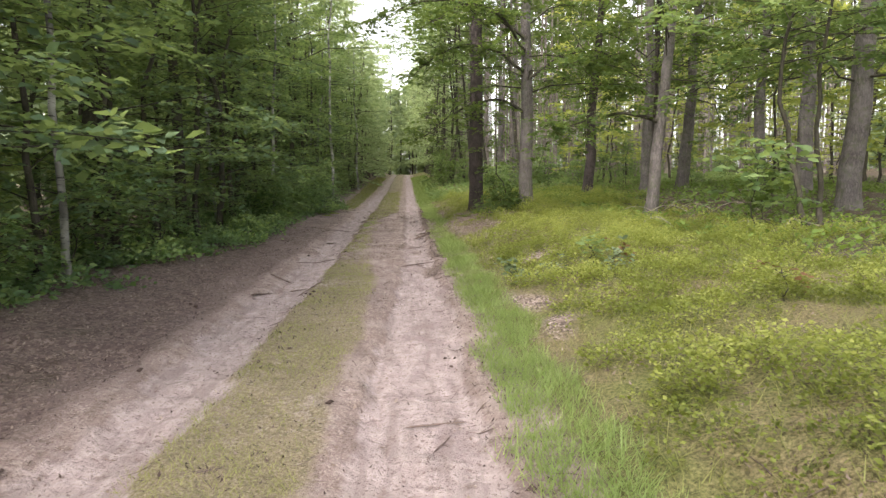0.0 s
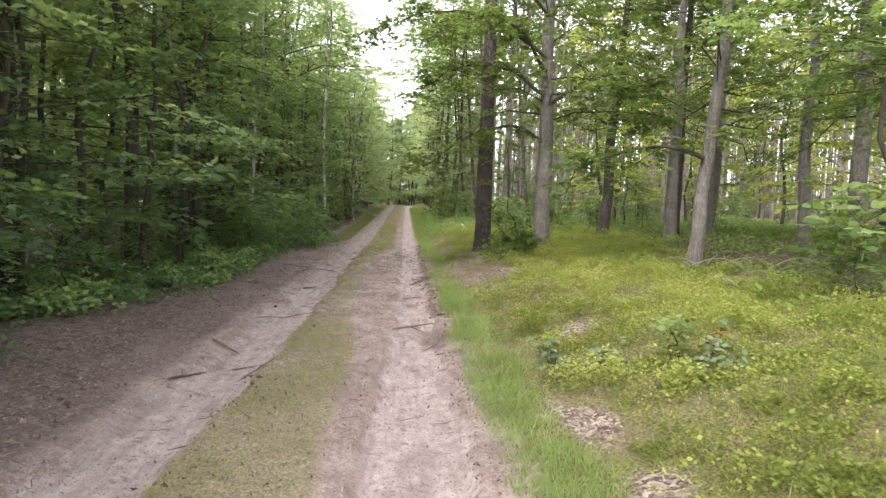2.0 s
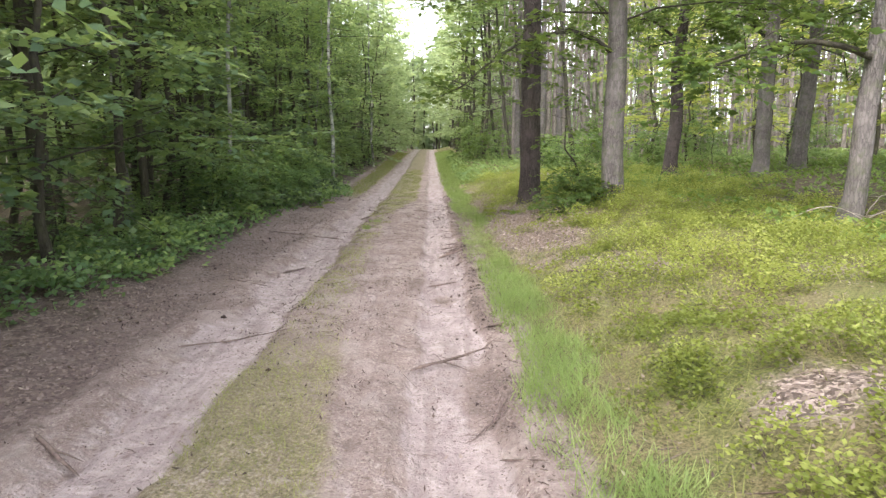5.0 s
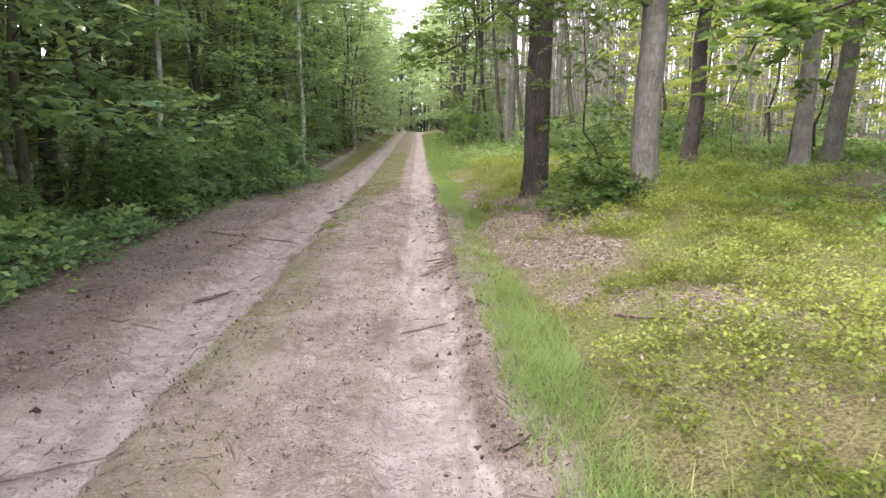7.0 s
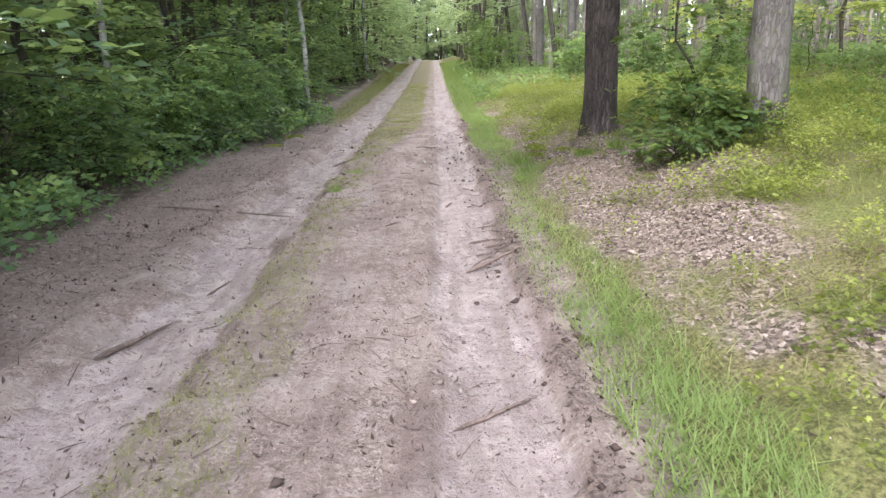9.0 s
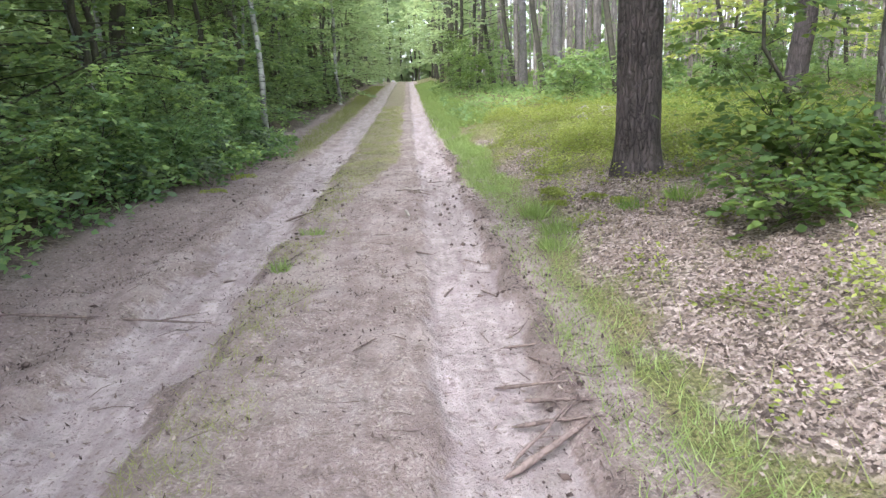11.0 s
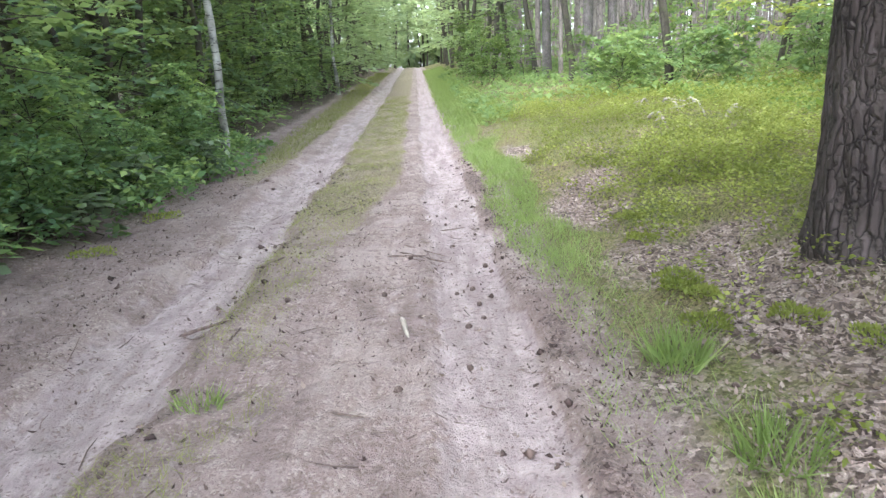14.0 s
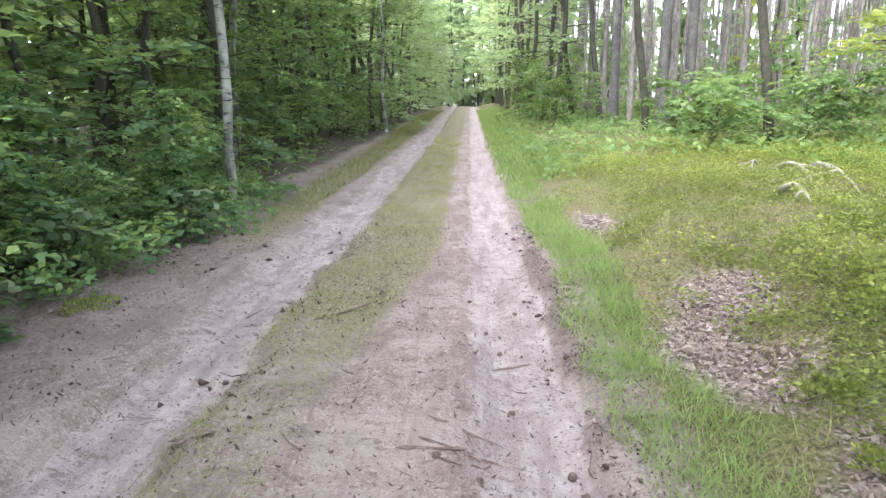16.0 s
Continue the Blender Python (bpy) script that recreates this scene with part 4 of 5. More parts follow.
sap_tpl = [broadleaf("light_sapling", 400 + k, 3.2 + 0.9 * k, 0.03, 0.25, 20, 1.2, 6, 6, 0.22, THIN_BARK, LEAF_YOUNG, "green young broadleaf tree under tall pines", "tree", wobble=0.05, rise=0.3, droop=0.15,
                     group="bright saplings of the open wood", sides=5) for k in range(3)]
spots = []
while len(spots) < 64:
    x, y = PR.uniform(3.0, 34), PR.uniform(30, 70)
    if x < (y - 14) * 0.9 and x > 3.5 + max(0, 44 - y) * 0.35:
        spots.append((x, y))
spots += [(2.6, 51), (2.9, 55), (3.0, 58), (2.7, 47.5)]
for k in range(3):
    scatter(sap_tpl[k], spots[k::3], PR, 0.5, 0.85)

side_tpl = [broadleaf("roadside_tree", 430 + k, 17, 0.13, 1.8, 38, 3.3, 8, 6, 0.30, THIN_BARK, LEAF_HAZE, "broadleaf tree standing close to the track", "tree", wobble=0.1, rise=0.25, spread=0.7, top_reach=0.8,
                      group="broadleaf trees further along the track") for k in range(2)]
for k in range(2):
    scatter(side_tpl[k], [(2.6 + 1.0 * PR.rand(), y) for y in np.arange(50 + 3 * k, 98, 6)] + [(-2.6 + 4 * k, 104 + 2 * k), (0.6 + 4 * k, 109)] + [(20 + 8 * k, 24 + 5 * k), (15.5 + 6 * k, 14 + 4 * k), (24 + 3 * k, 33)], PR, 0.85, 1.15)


leaner = broadleaf("leaning_tree", 440, 17, 0.11, 7.0, 32, 4.8, 15, 8, 0.22, THIN_BARK, LEAF_YOUNG, "slim broadleaf tree leaning out over the track", "tree", lean=(-0.06, 0.0), wobble=0.06, rise=0.15, droop=0.2, spread=0.9, only=math.pi,
                   group="slim trees leaning over the track", top_reach=0.8)
leaner.matrix_basis = place(6.4, 36.0)
for x, y in ((5.2, 41.5), (4.9, 47.0), (4.6, 52.0)):
    copy_thing(leaner, place(x, y, 8 * PR.rand(), 1.05))

light_tpl = [broadleaf("light_tree", 450 + k, 8.5 + k, 0.07, 1.0, 28, 2.3, 9, 6, 0.25, THIN_BARK, LEAF_SUN_TINT, "young broadleaf tree behind the oaks, sunlight put into its leaf colour", "tree", wobble=0.08, rise=0.2, droop=0.2,
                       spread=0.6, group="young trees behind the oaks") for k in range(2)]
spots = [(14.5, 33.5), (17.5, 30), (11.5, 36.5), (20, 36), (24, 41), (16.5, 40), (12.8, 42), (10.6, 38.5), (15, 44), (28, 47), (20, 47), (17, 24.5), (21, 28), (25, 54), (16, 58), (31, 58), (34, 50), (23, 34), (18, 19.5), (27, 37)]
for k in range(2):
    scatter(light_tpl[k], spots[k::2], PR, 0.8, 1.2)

# ---- woods all round, as they go on past the near trees ----
def far_woods():
    rng = np.random.RandomState(77)
    lv = Leaves("diamond", 0.75)
    wood = Wood()

    def clump(x, y, z, r, n, size):
        d = rng.normal(0, 1, (n, 3))
        p = np.array([x, y, z]) + unit(d) * (r * rng.rand(n, 1) ** 0.5) * np.array([1, 1, 1.1])
        lv.add(p, rng.normal(0, 1, (n, 3)), np.array([0, 0, 1.0]) + rng.normal(0, 0.6, (n, 3)), size * rng.uniform(0.6, 1.3, n), np.clip(0.35 + rng.normal(0, 0.2, n), 0, 1))

    def tree(x, y, h):
        z0 = float(height(x, y)) - 0.6
        wood.tube([(x, y, z0), (x + 0.2, y, z0 + h * 0.5), (x, y, z0 + h * 0.9)], [0.16, 0.12, 0.03], 5)
        for q in range(14):
            a = rng.uniform(0, 6.28)
            zz = rng.uniform(0.08, 0.98)
            rr = 2.0 * (1.1 - zz * 0.7)
            clump(x + math.cos(a) * rr * 0.7, y + math.sin(a) * rr * 0.7, z0 + h * zz, rr * 0.8, 26, 1.05)

    for y in np.arange(-16, 118, 4.0):
        tree(-11.5 - rng.rand() * 3, y, 13 + 3 * rng.rand())
        tree(-17 - rng.rand() * 5, y + 1.6, 14 + 3 * rng.rand())
    for x in np.arange(-13, 13, 2.0):
        tree(x, 108 + rng.rand() * 9, 13 + 5 * rng.rand())
    for x in np.arange(-30, 34, 4.5):
        tree(x, 122 + rng.rand() * 14, 15 + 4 * rng.rand())
        # unseen row behind the start, added to close off the light from there
        tree(x * 1.1, -16 - rng.rand() * 12, 14 + 3 * rng.rand())
    for y in np.arange(-12, 95, 3.5):
        tree(max(19, 0.5 * y + 21) + rng.rand() * 6, y, 13 + 4 * rng.rand())
        tree(max(27, 0.5 * y + 29) + rng.rand() * 6, y + 1.7, 15 + 4 * rng.rand())
    for x in np.arange(6, 62, 3.0):
        tree(x, 92 + rng.rand() * 14, 11 + 4 * rng.rand())
    for x in np.arange(-9, 10, 1.1):
        for z in np.arange(0.8, 13, 1.5):
            clump(x + rng.normal(0, 0.5), 113 + rng.rand() * 4, z + 1.6, 1.3, 22, 0.75)
    for x in np.arange(6, 66, 2.0):
        for z in (0.5, 1.6, 2.8, 4.6, 6.6):
            y = rng.uniform(58, 84)
            clump(x + rng.normal(0, 1), y, z + rng.rand() + float(height(x, y)) - 0.5, 1.5, 16, 0.6)
    root = tagged(new("far_woods"), "dense green mixed woods closing the view all round", "woods", kind="stuff")
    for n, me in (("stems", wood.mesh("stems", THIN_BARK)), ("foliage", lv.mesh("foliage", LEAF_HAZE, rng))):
        part = tagged(new(n, me), kind="stuff")
        part.parent = root


far_woods()


def pine_stand():
    """The pines beyond the near ones, too many to count."""
    rng = np.random.RandomState(78)
    wood, lv = Wood(), Leaves("diamond", 0.5)
    for i in range(300):
        y = rng.uniform(56, 112)
        x = rng.uniform(4.5, 8 + 0.75 * (y - 12))
        z, h, r = float(height(x, y)) - 0.7, rng.uniform(15, 20), rng.uniform(0.06, 0.12)
        lx, ly = rng.normal(0, 0.25, 2)
        wood.tube([(x, y, z), (x + lx * 0.5, y + ly * 0.5, z + h * 0.5), (x + lx, y + ly, z + h)], [r, r * 0.8, r * 0.25], 5)
        n = 16
        p = np.array([x + lx, y + ly, z + h * 0.82]) + rng.normal(0, 1, (n, 3)) * np.array([1.1, 1.1, 1.9])
        lv.add(p, rng.normal(0, 1, (n, 3)), np.array([0, 0, 1.0]) + rng.normal(0, 0.6, (n, 3)), rng.uniform(0.8, 1.5, n), np.clip(0.5 + rng.normal(0, 0.2, n), 0, 1))
    root = tagged(new("pine_stand"), "stand of many slim reddish pines beyond the saplings", "woods", kind="stuff")
    for n, me in (("stems", wood.mesh("stems", FAR_PINE_BARK)), ("needles", lv.mesh("needles", NEEDLE, rng))):
        part = tagged(new(n, me), kind="stuff")
        part.parent = root


pine_stand()


for k, (x, y) in enumerate(((7.7, 12.1), (8.3, 12.6))):
    t = broadleaf("small_oak_tree", 470 + k, 6.6, 0.06, 3.1, 28, 2.9, 14, 9, 0.16, THIN_BARK, LEAF_YOUNG, "slender young oak with bright hanging foliage", "tree", wobble=0.1, rise=0.2, droop=0.22, spread=0.6, top_reach=0.75,
                  group="slender young oaks beside the field")
    t.matrix_basis = place(x, y)


# ---- plants standing singly ----
def sapling(name, seed, x, y, h, mat, label, leaf=0.11, stems=6, reach=0.13, first=0.08, twigs=2, per=4, spread=0.1):
    t = broadleaf(name, seed, h, 0.007 + 0.004 * h, first, stems, reach, twigs, per, leaf, THIN_BARK, mat, label, "sapling", wobble=0.03, rise=0.4, droop=0.05, spread=spread, outline="oval", sides=5, top_reach=0.7)
    t.matrix_basis = place(x, y, seed * 37)
    return t


sapling("oak_seedling", 501, 1.68, 9.1, 0.36, LEAF_BLUE, "grey-green oak seedling with broad leaves among bilberries", 0.085, 11, 0.13, 0.05, 2)
sapling("oak_seedling", 502, 1.92, 8.95, 0.28, LEAF_BLUE, "small grey-green oak seedling over mossy ground", 0.08, 9, 0.12, 0.05, 2)
sapling("oak_seedling", 503, 2.5, 8.6, 0.42, LEAF_YOUNG, "bright green oak seedling over mossy ground", 0.085, 11, 0.13, 0.05, 2)
sapling("oak_seedling", 504, 2.6, 8.35, 0.36, LEAF_BLUE, "blue-green oak seedling beside a red-leaved shoot", 0.08, 11, 0.13, 0.05, 2)
sapling("red_shoot", 505, 2.9, 8.5, 0.3, RED_LEAF, "small shoot with rusty red leaves", 0.08, 5, 0.12)
sapling("orange_shoot", 506, 3.3, 5.5, 0.35, RED_LEAF, "thin dark stem with rusty orange leaves", 0.07, 4, 0.1, 0.2)
sapling("bush_sapling", 507, 6.1, 11.2, 1.5, LEAF_YOUNG, "leafy bright green sapling with broad drooping leaves", 0.2, 14, 0.75, 0.4, 3, 6, 0.35)
sapling("bush_sapling", 508, 7.0, 12.4, 1.1, LEAF_OAK, "leafy green sapling in the oak shade", 0.18, 12, 0.6, 0.3, 3, 6, 0.3)
sapling("bush_sapling", 509, 9.2, 16.0, 1.6, LEAF_YOUNG, "bright green sapling in front of dark oaks", 0.18, 13, 0.7, 0.3, 3, 6, 0.35)
sapling("hazel_bush", 510, 2.85, 20.3, 0.45, LEAF_OAK, "dense green hazel bush between pine and oak", 0.1, 26, 0.7, 0.06, 5, 6, 0.25)
sapling("hazel_bush", 511, 3.05, 21.1, 0.7, LEAF_OAK, "taller green hazel bush between pine and oak", 0.1, 26, 0.75, 0.1, 5, 6, 0.28)
sapling("hazel_bush", 512, 2.6, 20.0, 0.3, LEAF_OAK, "low green hazel shoots beside fallen leaves", 0.09, 22, 0.5, 0.05, 4, 6, 0.2)
sapling("hazel_bush", 514, 3.35, 20.1, 0.35, LEAF_OAK, "low green hazel growth at the oak's foot", 0.09, 20, 0.5, 0.06, 4, 6, 0.2)
leaning = broadleaf("hazel_sapling", 513, 3.2, 0.025, 1.0, 14, 0.9, 6, 6, 0.13, THIN_BARK, LEAF_OAK, "leaning thin hazel stem with sparse leaves", "sapling", lean=(-0.28, 0.05), wobble=0.05, rise=0.2, droop=0.2, spread=0.35, sides=6)
leaning.matrix_basis = place(3.3, 20.9)
for k, (x, y, h) in enumerate(((2.6, 50, 2.6), (3.0, 46, 1.7), (2.4, 53.5, 3.2), (4.6, 34.5, 0.9), (5.8, 36.5, 1.2), (6.6, 35.0, 1.3), (8.0, 36.0, 1.5), (9.2, 34.5, 1.3), (5.2, 38.5, 1.3), (10.5, 35.5, 1.5))):
    sapling("roadside_bush", 520 + k, x, y, h, LEAF_OAK if k < 3 else LEAF_YOUNG, "leafy green bush at the edge of the open wood", 0.13, 26, 0.9, 0.2, 6, 7, 0.35)
for k, (x, y, h) in enumerate(((-3.3, 26.6, 0.55), (-3.25, 25.4, 0.4), (-3.1, 28.4, 0.6), (-3.6, 24.2, 0.5))):
    sapling("blue_oak_seedling", 530 + k, x, y, h, LEAF_BLUE, "pale grey-green oak seedling at the dark wood's edge", 0.13, 10, 0.22, 0.08, 3, 5, 0.16)


def tuft(name, x, y, mat, blades, size, radius, label, category, seed):
    rng = np.random.RandomState(seed)
    r, a = np.sqrt(rng.rand(blades)) * radius, rng.uniform(0, 6.28, blades)
    lv = Leaves("blade", 0.07)
    d = np.stack([np.cos(a) * 0.6 * r / radius, np.sin(a) * 0.6 * r / radius, np.full(blades, 1.0)], -1) + rng.normal(0, 0.2, (blades, 3))
    lv.add(np.stack([r * np.cos(a), r * np.sin(a), np.full(blades, -0.01)], -1), d, rng.normal(0, 1, (blades, 3)), size * rng.uniform(0.5, 1.2, blades), np.clip(0.5 + rng.normal(0, 0.2, blades), 0, 1))
    ob = tagged(new(name, lv.mesh(name, mat, rng, 0.3)), label, category)
    ob.matrix_basis = place(x, y)
    return ob


for k, (x, y, n, sz, rad) in enumerate(((1.2, 21.15, 200, 0.17, 0.14), (1.1, 20.75, 170, 0.16, 0.15), (-1.2, 21.95, 110, 0.11, 0.11), (-1.28, 20.6, 120, 0.12, 0.07), (1.15, 22.0, 180, 0.2, 0.13))):
    tuft("grass_tuft", x, y, GRASS_GREEN, n, sz, rad, "tuft of fresh green grass at the rut's edge", "grass", 600 + k)
for k, (x, y) in enumerate(((2.0, 21.35), (2.3, 21.0))):
    tuft("pine_seedling", x, y, FERN_LEAF, 200, 0.15, 0.16, "soft green seedling tuft on fallen leaves", "grass", 620 + k)


def moss(x, y, r, seed):
    """A low cushion with a short furry top."""
    rng = np.random.RandomState(seed)
    n = 420
    rr, a = np.sqrt(rng.rand(n)) * r, rng.uniform(0, 6.28, n)
    edge = rr / r * (0.8 + 0.3 * np.sin(a * 3 + seed))
    z = 0.05 * np.sqrt(np.clip(1 - edge ** 2, 0, 1))
    lv = Leaves("diamond", 0.4)
    d = np.stack([np.cos(a) * edge, np.sin(a) * edge, np.full(n, 0.8)], -1) + rng.normal(0, 0.35, (n, 3))
    lv.add(np.stack([rr * np.cos(a), rr * np.sin(a), z - 0.01], -1), d, rng.normal(0, 1, (n, 3)), 0.032 * rng.uniform(0.6, 1.2, n), np.clip(0.5 + rng.normal(0, 0.2, n), 0, 1))
    ob = tagged(new("moss_cushion", lv.mesh("moss_cushion", BERRY_LEAF, rng)), "yellow-green moss cushion on fallen leaves", "moss", "moss cushions")
    ob.matrix_basis = place(x, y)


for k, (x, y, r) in enumerate(((1.47, 22.8, 0.11), (1.8, 22.1, 0.13), (1.52, 22.95, 0.15), (1.55, 22.65, 0.1), (1.43, 22.3, 0.14), (2.02, 21.75, 0.16), (1.6, 23.9, 0.12), (1.75, 24.6, 0.14), (-3.0, 24.7, 0.2), (-2.9, 26.1, 0.2))):
    moss(x, y, r, 640 + k)


# ---- sticks, logs, cones and leaves on the ground ----
def stick(name, x0, y0, x1, y1, r, mat, label, seed, category="stick", forks=1, lift=0.0):
    rng = np.random.RandomState(seed)
    k = 9
    q = np.linspace(0, 1, k)
    length = math.hypot(x1 - x0, y1 - y0)
    bow = np.cumsum(rng.normal(0, 0.01, k)) * length
    bow -= bow[0] + (bow[-1] - bow[0]) * q
    nx, ny = -(y1 - y0) / length, (x1 - x0) / length
    x, y = x0 + (x1 - x0) * q + nx * bow, y0 + (y1 - y0) * q + ny * bow
    z = height(x, y)
    chord = z[0] + (z[-1] - z[0]) * q
    z = chord + max(0.0, float(np.max(z - chord))) * 0.6 + r * 0.7 + lift * np.sin(q * np.pi)
    wood = Wood()
    rad = r * (1 - 0.55 * q) * rng.uniform(0.85, 1.15, k)
    rad[0], rad[-1] = rad[0] * 0.3, rad[-1] * 0.25
    wood.tube(np.stack([x, y, z], -1), rad, 7)
    for i in range(forks):
        j = rng.randint(3, 7)
        side = rng.choice([-1, 1]) * rng.uniform(0.12, 0.28) * length
        p = np.array([x[j], y[j], z[j]])
        e = p + np.array([(x1 - x0) * 0.2 + nx * side, (y1 - y0) * 0.2 + ny * side, 0.01])
        e[2] = float(height(e[0], e[1])) + r * 0.6 + lift * 0.6
        wood.tube([p, (p + e) / 2 + [0, 0, 0.005], e], [r * 0.5, r * 0.38, r * 0.1], 5)
    return tagged(new(name, wood.mesh(name, mat)), label, category)


STICKS_NEAR = [(0.15, 3.8, 0.28, 4.0, 0.006), (-0.02, 4.1, 0.42, 4.25, 0.008), (-2.17, 9.06, -1.99, 9.69, 0.014), (-1.57, 9.29, -1.29, 9.76, 0.01), (-1.76, 9.74, -1.51, 9.93, 0.009), (-0.36, 10.01, -0.26, 10.09, 0.007),
               (0.45, 10.6, 0.68, 10.4, 0.008), (-2.26, 10.8, -1.85, 10.5, 0.018), (0.52, 11.2, 0.3, 10.9, 0.008), (0.6, 11.5, 0.4, 11.0, 0.007), (-0.1, 12.08, 0.57, 12.6, 0.016), (-0.29, 12.62, -0.13, 12.46, 0.007),
               (-2.15, 12.7, -1.71, 13.12, 0.01), (-1.87, 13.0, -1.25, 13.14, 0.009), (0.6, 13.12, 0.8, 13.35, 0.02)]
STICKS_MIDWAY = [(1.93, 14.87, 2.06, 14.5, 0.013), (1.76, 15.14, 1.93, 14.87, 0.018), (0.01, 15.37, 0.43, 15.62, 0.013), (-2.55, 15.4, -2.0, 15.42, 0.01), (-0.28, 15.72, -0.15, 15.49, 0.007), (-3.12, 16.02, -2.83, 16.47, 0.013),
                 (-2.0, 16.15, -1.8, 16.77, 0.02), (-1.77, 17.35, -1.68, 17.67, 0.01), (0.18, 17.68, 0.65, 17.95, 0.02), (0.22, 17.75, 0.6, 18.12, 0.01), (0.27, 18.05, 0.69, 17.93, 0.012), (0.37, 18.28, 0.69, 18.02, 0.014)]
STICKS_ON = [(0.24, 18.45, 0.6, 18.31, 0.012), (0.47, 18.73, 0.73, 18.29, 0.01), (-0.54, 18.85, -0.4, 19.07, 0.008), (0.34, 18.94, 0.87, 18.82, 0.009), (1.65, 18.95, 1.88, 18.56, 0.014), (-3.0, 19.6, -1.6, 19.7, 0.014),
             (0.06, 20.04, 0.14, 20.17, 0.012), (0.35, 20.13, 0.46, 19.96, 0.008), (-1.78, 20.66, -1.67, 20.66, 0.012), (-0.23, 20.66, -0.2, 20.52, 0.012), (-1.28, 20.91, -1.14, 21.32, 0.007), (0.28, 20.91, 0.46, 20.8, 0.008),
             (-0.14, 21.0, 0.02, 21.12, 0.01), (-0.55, 21.8, -0.36, 21.72, 0.006), (-1.24, 22.64, -1.21, 22.81, 0.009), (-1.66, 22.98, -1.31, 22.92, 0.015), (-0.38, 24.14, -0.05, 24.17, 0.01), (-1.42, 24.2, -1.21, 24.22, 0.011),
             (-0.28, 24.23, 0.11, 24.12, 0.012), (-0.25, 24.44, 0.12, 24.27, 0.008), (0.09, 25.18, 0.34, 25.34, 0.008), (-1.05, 26.14, -0.81, 26.36, 0.01)]
for k, (a, b, c, d, r) in enumerate(STICKS_NEAR + STICKS_MIDWAY + STICKS_ON):
    stick("stick", a, b, c, d, r, DEADWOOD, "dry brown broken stick lying on the sandy track", 700 + k)
stick("wood_splinter", -0.24, 22.86, -0.19, 22.56, 0.022, PALE_WOOD, "pale split piece of wood on the track", 741, "wood piece", 0)
LOGS = [(4.45, 31.2, 4.07, 29.5, 0.04), (5.0, 31.4, 4.12, 28.6, 0.035), (3.32, 28.75, 3.36, 28.1, 0.045), (4.2, 28.15, 4.6, 28.5, 0.04), (4.4, 31.8, 3.9, 30.9, 0.022)]
for k, (a, b, c, d, r) in enumerate(LOGS):
    stick("fallen_branch", a, b, c, d, r, PALE_WOOD, "pale barkless fallen branch among bilberries", 750 + k, "log", 1, 0.13)
for k in range(7):
    rng = np.random.RandomState(770 + k)
    a = rng.uniform(0, 6.28)
    x, y = 7.3 + rng.normal(0, 0.5), 15.6 + rng.normal(0, 0.4)
    stick("dead_branch", x, y, x + 1.3 * math.cos(a), y + 1.3 * math.sin(a), 0.010, PALE_WOOD if k % 2 else DEADWOOD, "dry grey arching dead branch below oaks", 780 + k, "branch", 3, 0.3)
for k, (a, b, c, d) in enumerate(((5.5, 16.9, 6.6, 16.6), (6.9, 17.2, 8.6, 18.6), (6.2, 10.4, 7.2, 11.4), (5.9, 10.9, 6.6, 12.2), (4.6, 12.8, 5.3, 12.5))):
    stick("dead_branch", a, b, c, d, 0.009, PALE_WOOD, "pale dry fallen branch in the undergrowth", 790 + k, "branch", 3, 0.25)


def cone_mesh():
    wood = Wood()
    q = np.linspace(0, 1, 13)
    prof = 0.021 * np.sin(np.pi * (0.08 + 0.9 * q)) ** 0.7
    path = np.stack([0.055 * q - 0.027, 0 * q, np.full(13, 0.015)], -1)
    wood.tube(path, prof, 10, lambda a, z: 1 + 0.16 * np.where((np.arange(13)[:, None] + np.round(a * 1.6)) % 2, 1, -1))
    return wood.mesh("pine_cone", DEADWOOD)


CONE = cone_mesh()
CONES = [(0.24, 29.4), (0.3, 26.3), (-1.47, 25.0), (-1.01, 23.23), (0.14, 23.5), (-0.12, 22.9), (0.28, 23.25), (0.0, 24.0), (-0.19, 24.1), (0.07, 25.86), (-1.25, 25.0), (-1.43, 23.5), (1.4, 23.3), (0.15, 25.5), (-0.24, 22.0), (-1.44, 21.5), (1.37, 21.1), (1.36, 20.7),
         (1.32, 21.5), (1.62, 20.3), (1.3, 21.3), (1.3, 21.7), (-1.41, 21.4), (0.29, 20.25), (0.22, 17.0), (0.1, 16.3)]
CR = np.random.RandomState(9)
CONES += [(CR.uniform(1.3, 2.4), CR.uniform(19.6, 22.2)) for k in range(26)] + [(CR.normal(0.3, 0.25), CR.uniform(22, 28)) for k in range(9)]
for x, y in CONES:
    ob = tagged(new("pine_cone", CONE), "dark brown open pine cone on the ground", "pine cone", "pine cones under the old pine")
    ob.matrix_basis = place(x, y, CR.uniform(0, 360), CR.uniform(0.55, 0.95), -0.002)


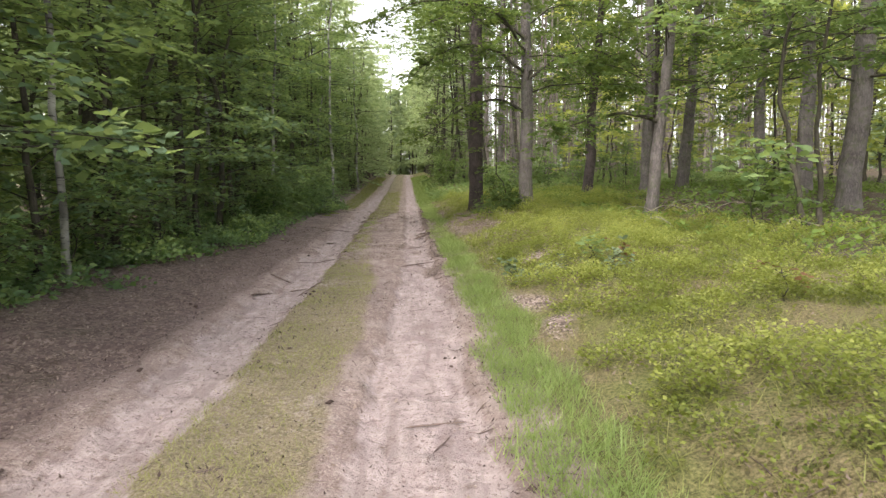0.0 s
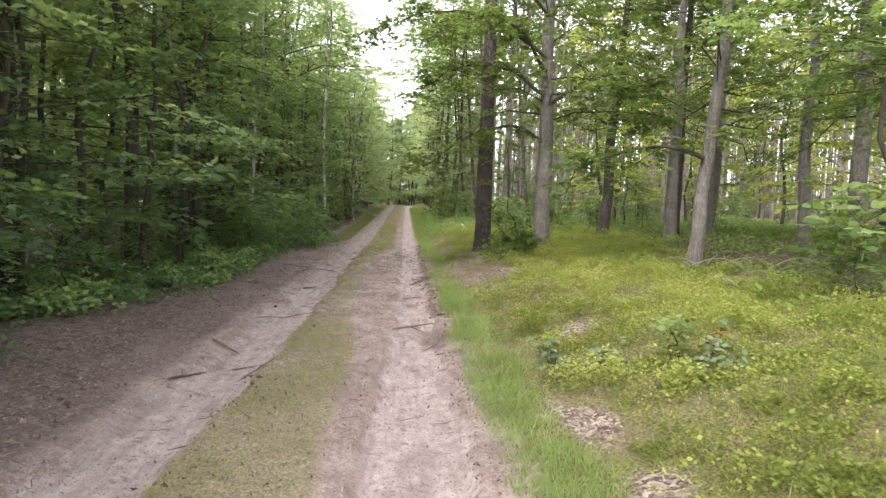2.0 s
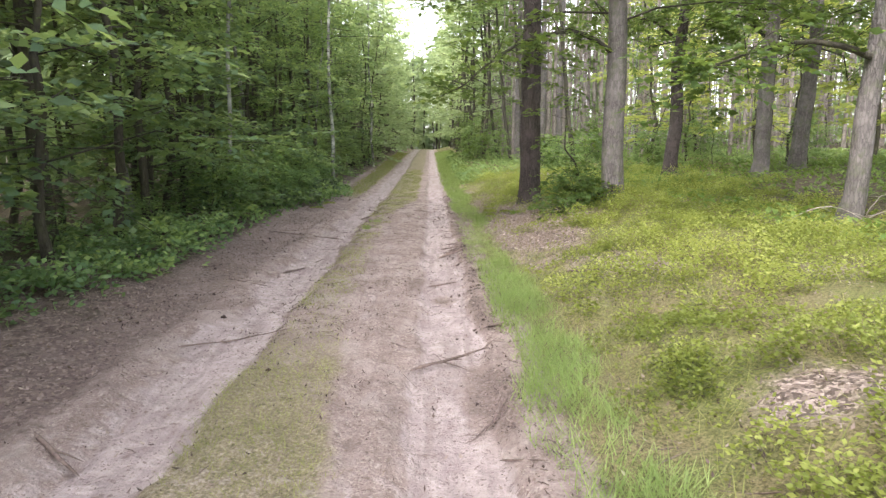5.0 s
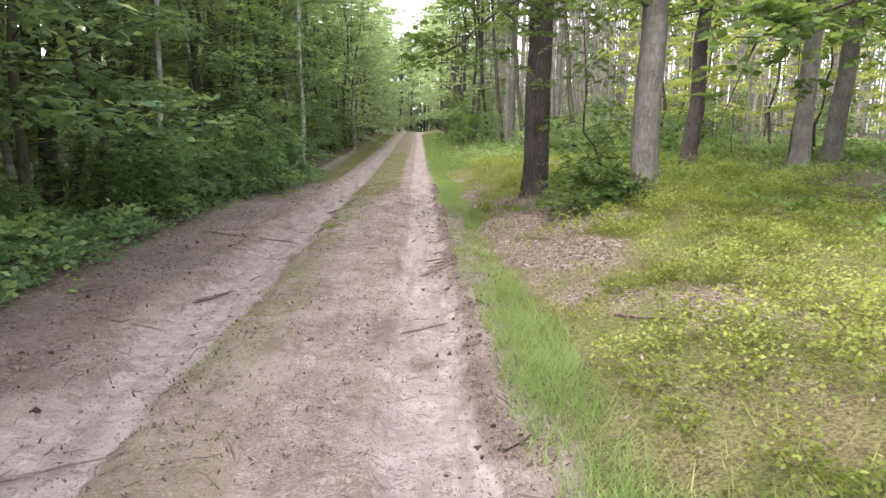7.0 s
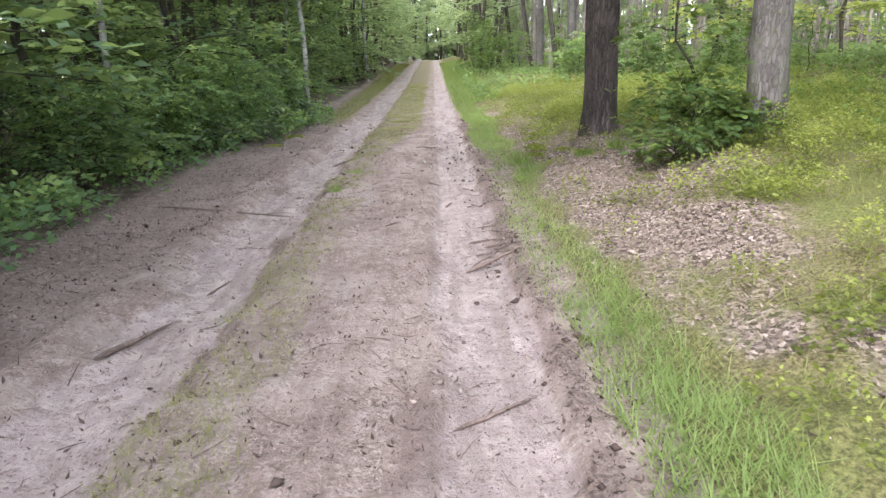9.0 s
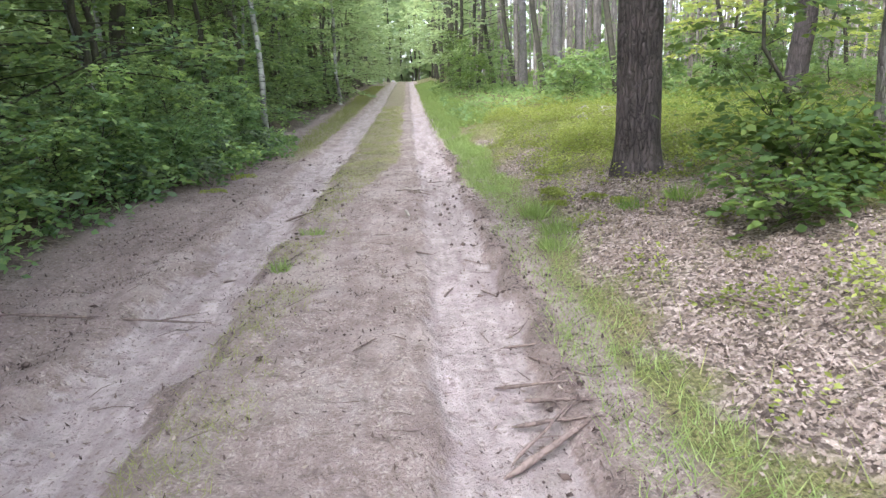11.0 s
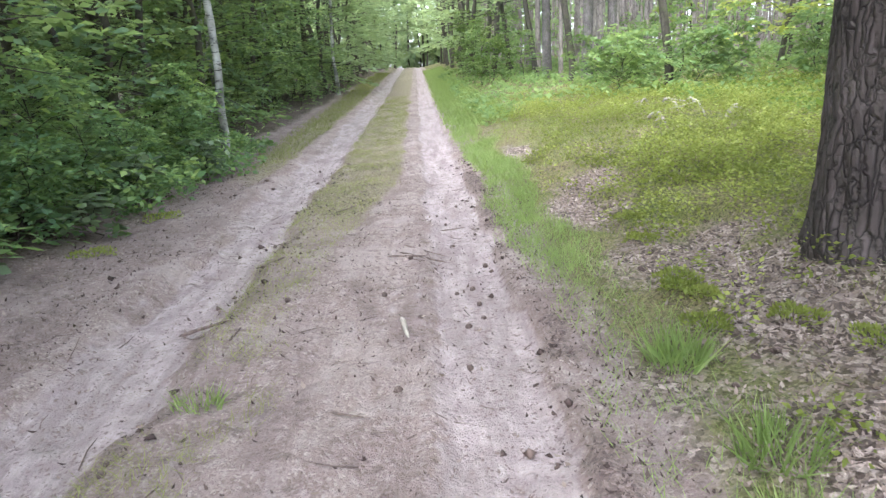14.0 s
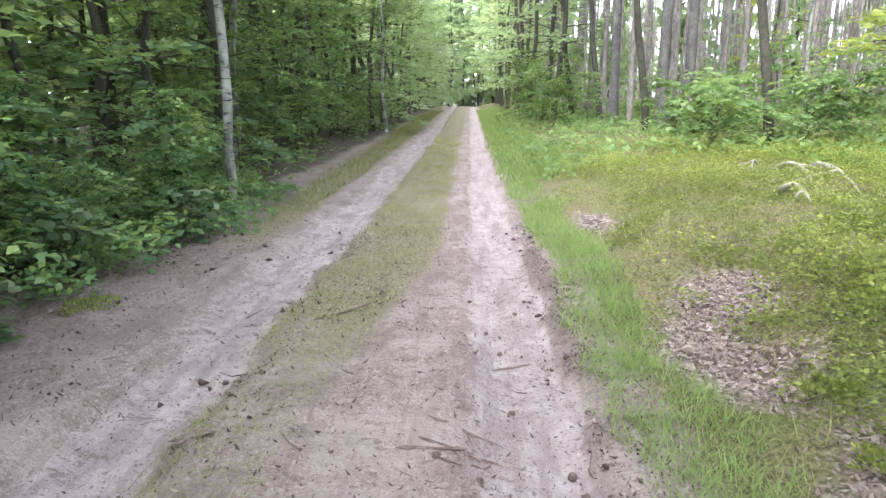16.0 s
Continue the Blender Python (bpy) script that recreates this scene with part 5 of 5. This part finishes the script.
def twig_scatter():
    rng = np.random.RandomState(15)
    wood = Wood()
    x, y = spread_points(rng, 9000, -3.6, 2.6, 2, 29, lambda x, y: crumb_weight(x, y) * 0.35 + 0.15 * bare(x, y) + 0.04)
    for a, b in zip(x, y):
        t, ln, r = rng.uniform(0, 3.14), 0.04 + 0.24 * rng.rand() ** 2, rng.uniform(0.0022, 0.0055)
        px = np.array([a, a + ln * 0.5 * math.cos(t) + rng.normal(0, 0.008), a + ln * math.cos(t)])
        py = np.array([b, b + ln * 0.5 * math.sin(t) + rng.normal(0, 0.008), b + ln * math.sin(t)])
        wood.tube(np.stack([px, py, height(px, py) + r], -1), [r, r * 0.9, r * 0.4], 3)
    tagged(new("twig_litter", wood.mesh("twig_litter", DEADWOOD)), "thin brown twigs scattered over track and verge", "twigs", kind="stuff")


twig_scatter()


def clods():
    """Loose lumps of dark soil and bark along the edges of the ruts."""
    rng = np.random.RandomState(16)
    weight = lambda x, y: (between(x, 0.4, 0.78, 0.12) * 0.9 + between(x, -1.5, -1.2, 0.12) * 0.5 + between(x, -2.9, -2.4, 0.25) * 0.3 + 0.05) * clumped(x, y, 1.5, 0.4, 0.56, 3) * np.where(y > 13, 1, 0.4)
    x, y = spread_points(rng, 7000, -3.0, 1.0, 2, 31, weight)
    n = len(x)
    r = 0.008 + 0.026 * rng.rand(n) ** 4
    corners = np.array([(1, 0, 0), (0, 1, 0), (-1, 0, 0), (0, -1, 0), (0, 0, 0.8), (0, 0, -0.6)], float)
    v = corners[None] * r[:, None, None] * rng.uniform(0.55, 1.35, (n, 6, 3)) + rng.normal(0, 0.2, (n, 6, 3)) * r[:, None, None]
    a = rng.uniform(0, 6.28, n)[:, None]
    vx, vy = v[..., 0] * np.cos(a) - v[..., 1] * np.sin(a), v[..., 0] * np.sin(a) + v[..., 1] * np.cos(a)
    verts = np.stack([vx + x[:, None], vy + y[:, None], v[..., 2] + (height(x, y) + r * 0.3)[:, None]], -1).reshape(-1, 3)
    tri = np.array([(0, 1, 4), (1, 2, 4), (2, 3, 4), (3, 0, 4), (1, 0, 5), (2, 1, 5), (3, 2, 5), (0, 3, 5)])
    faces = (tri[None] + 6 * np.arange(n)[:, None, None]).reshape(-1, 3)
    tint = np.repeat(np.clip(rng.normal(0.4, 0.25, n), 0, 1), 6)
    tagged(new("soil_clods", mesh_from("soil_clods", verts, faces, CRUMB, tint)), "dark crumbly lumps of soil and bark beside the ruts", "debris", kind="stuff")


clods()
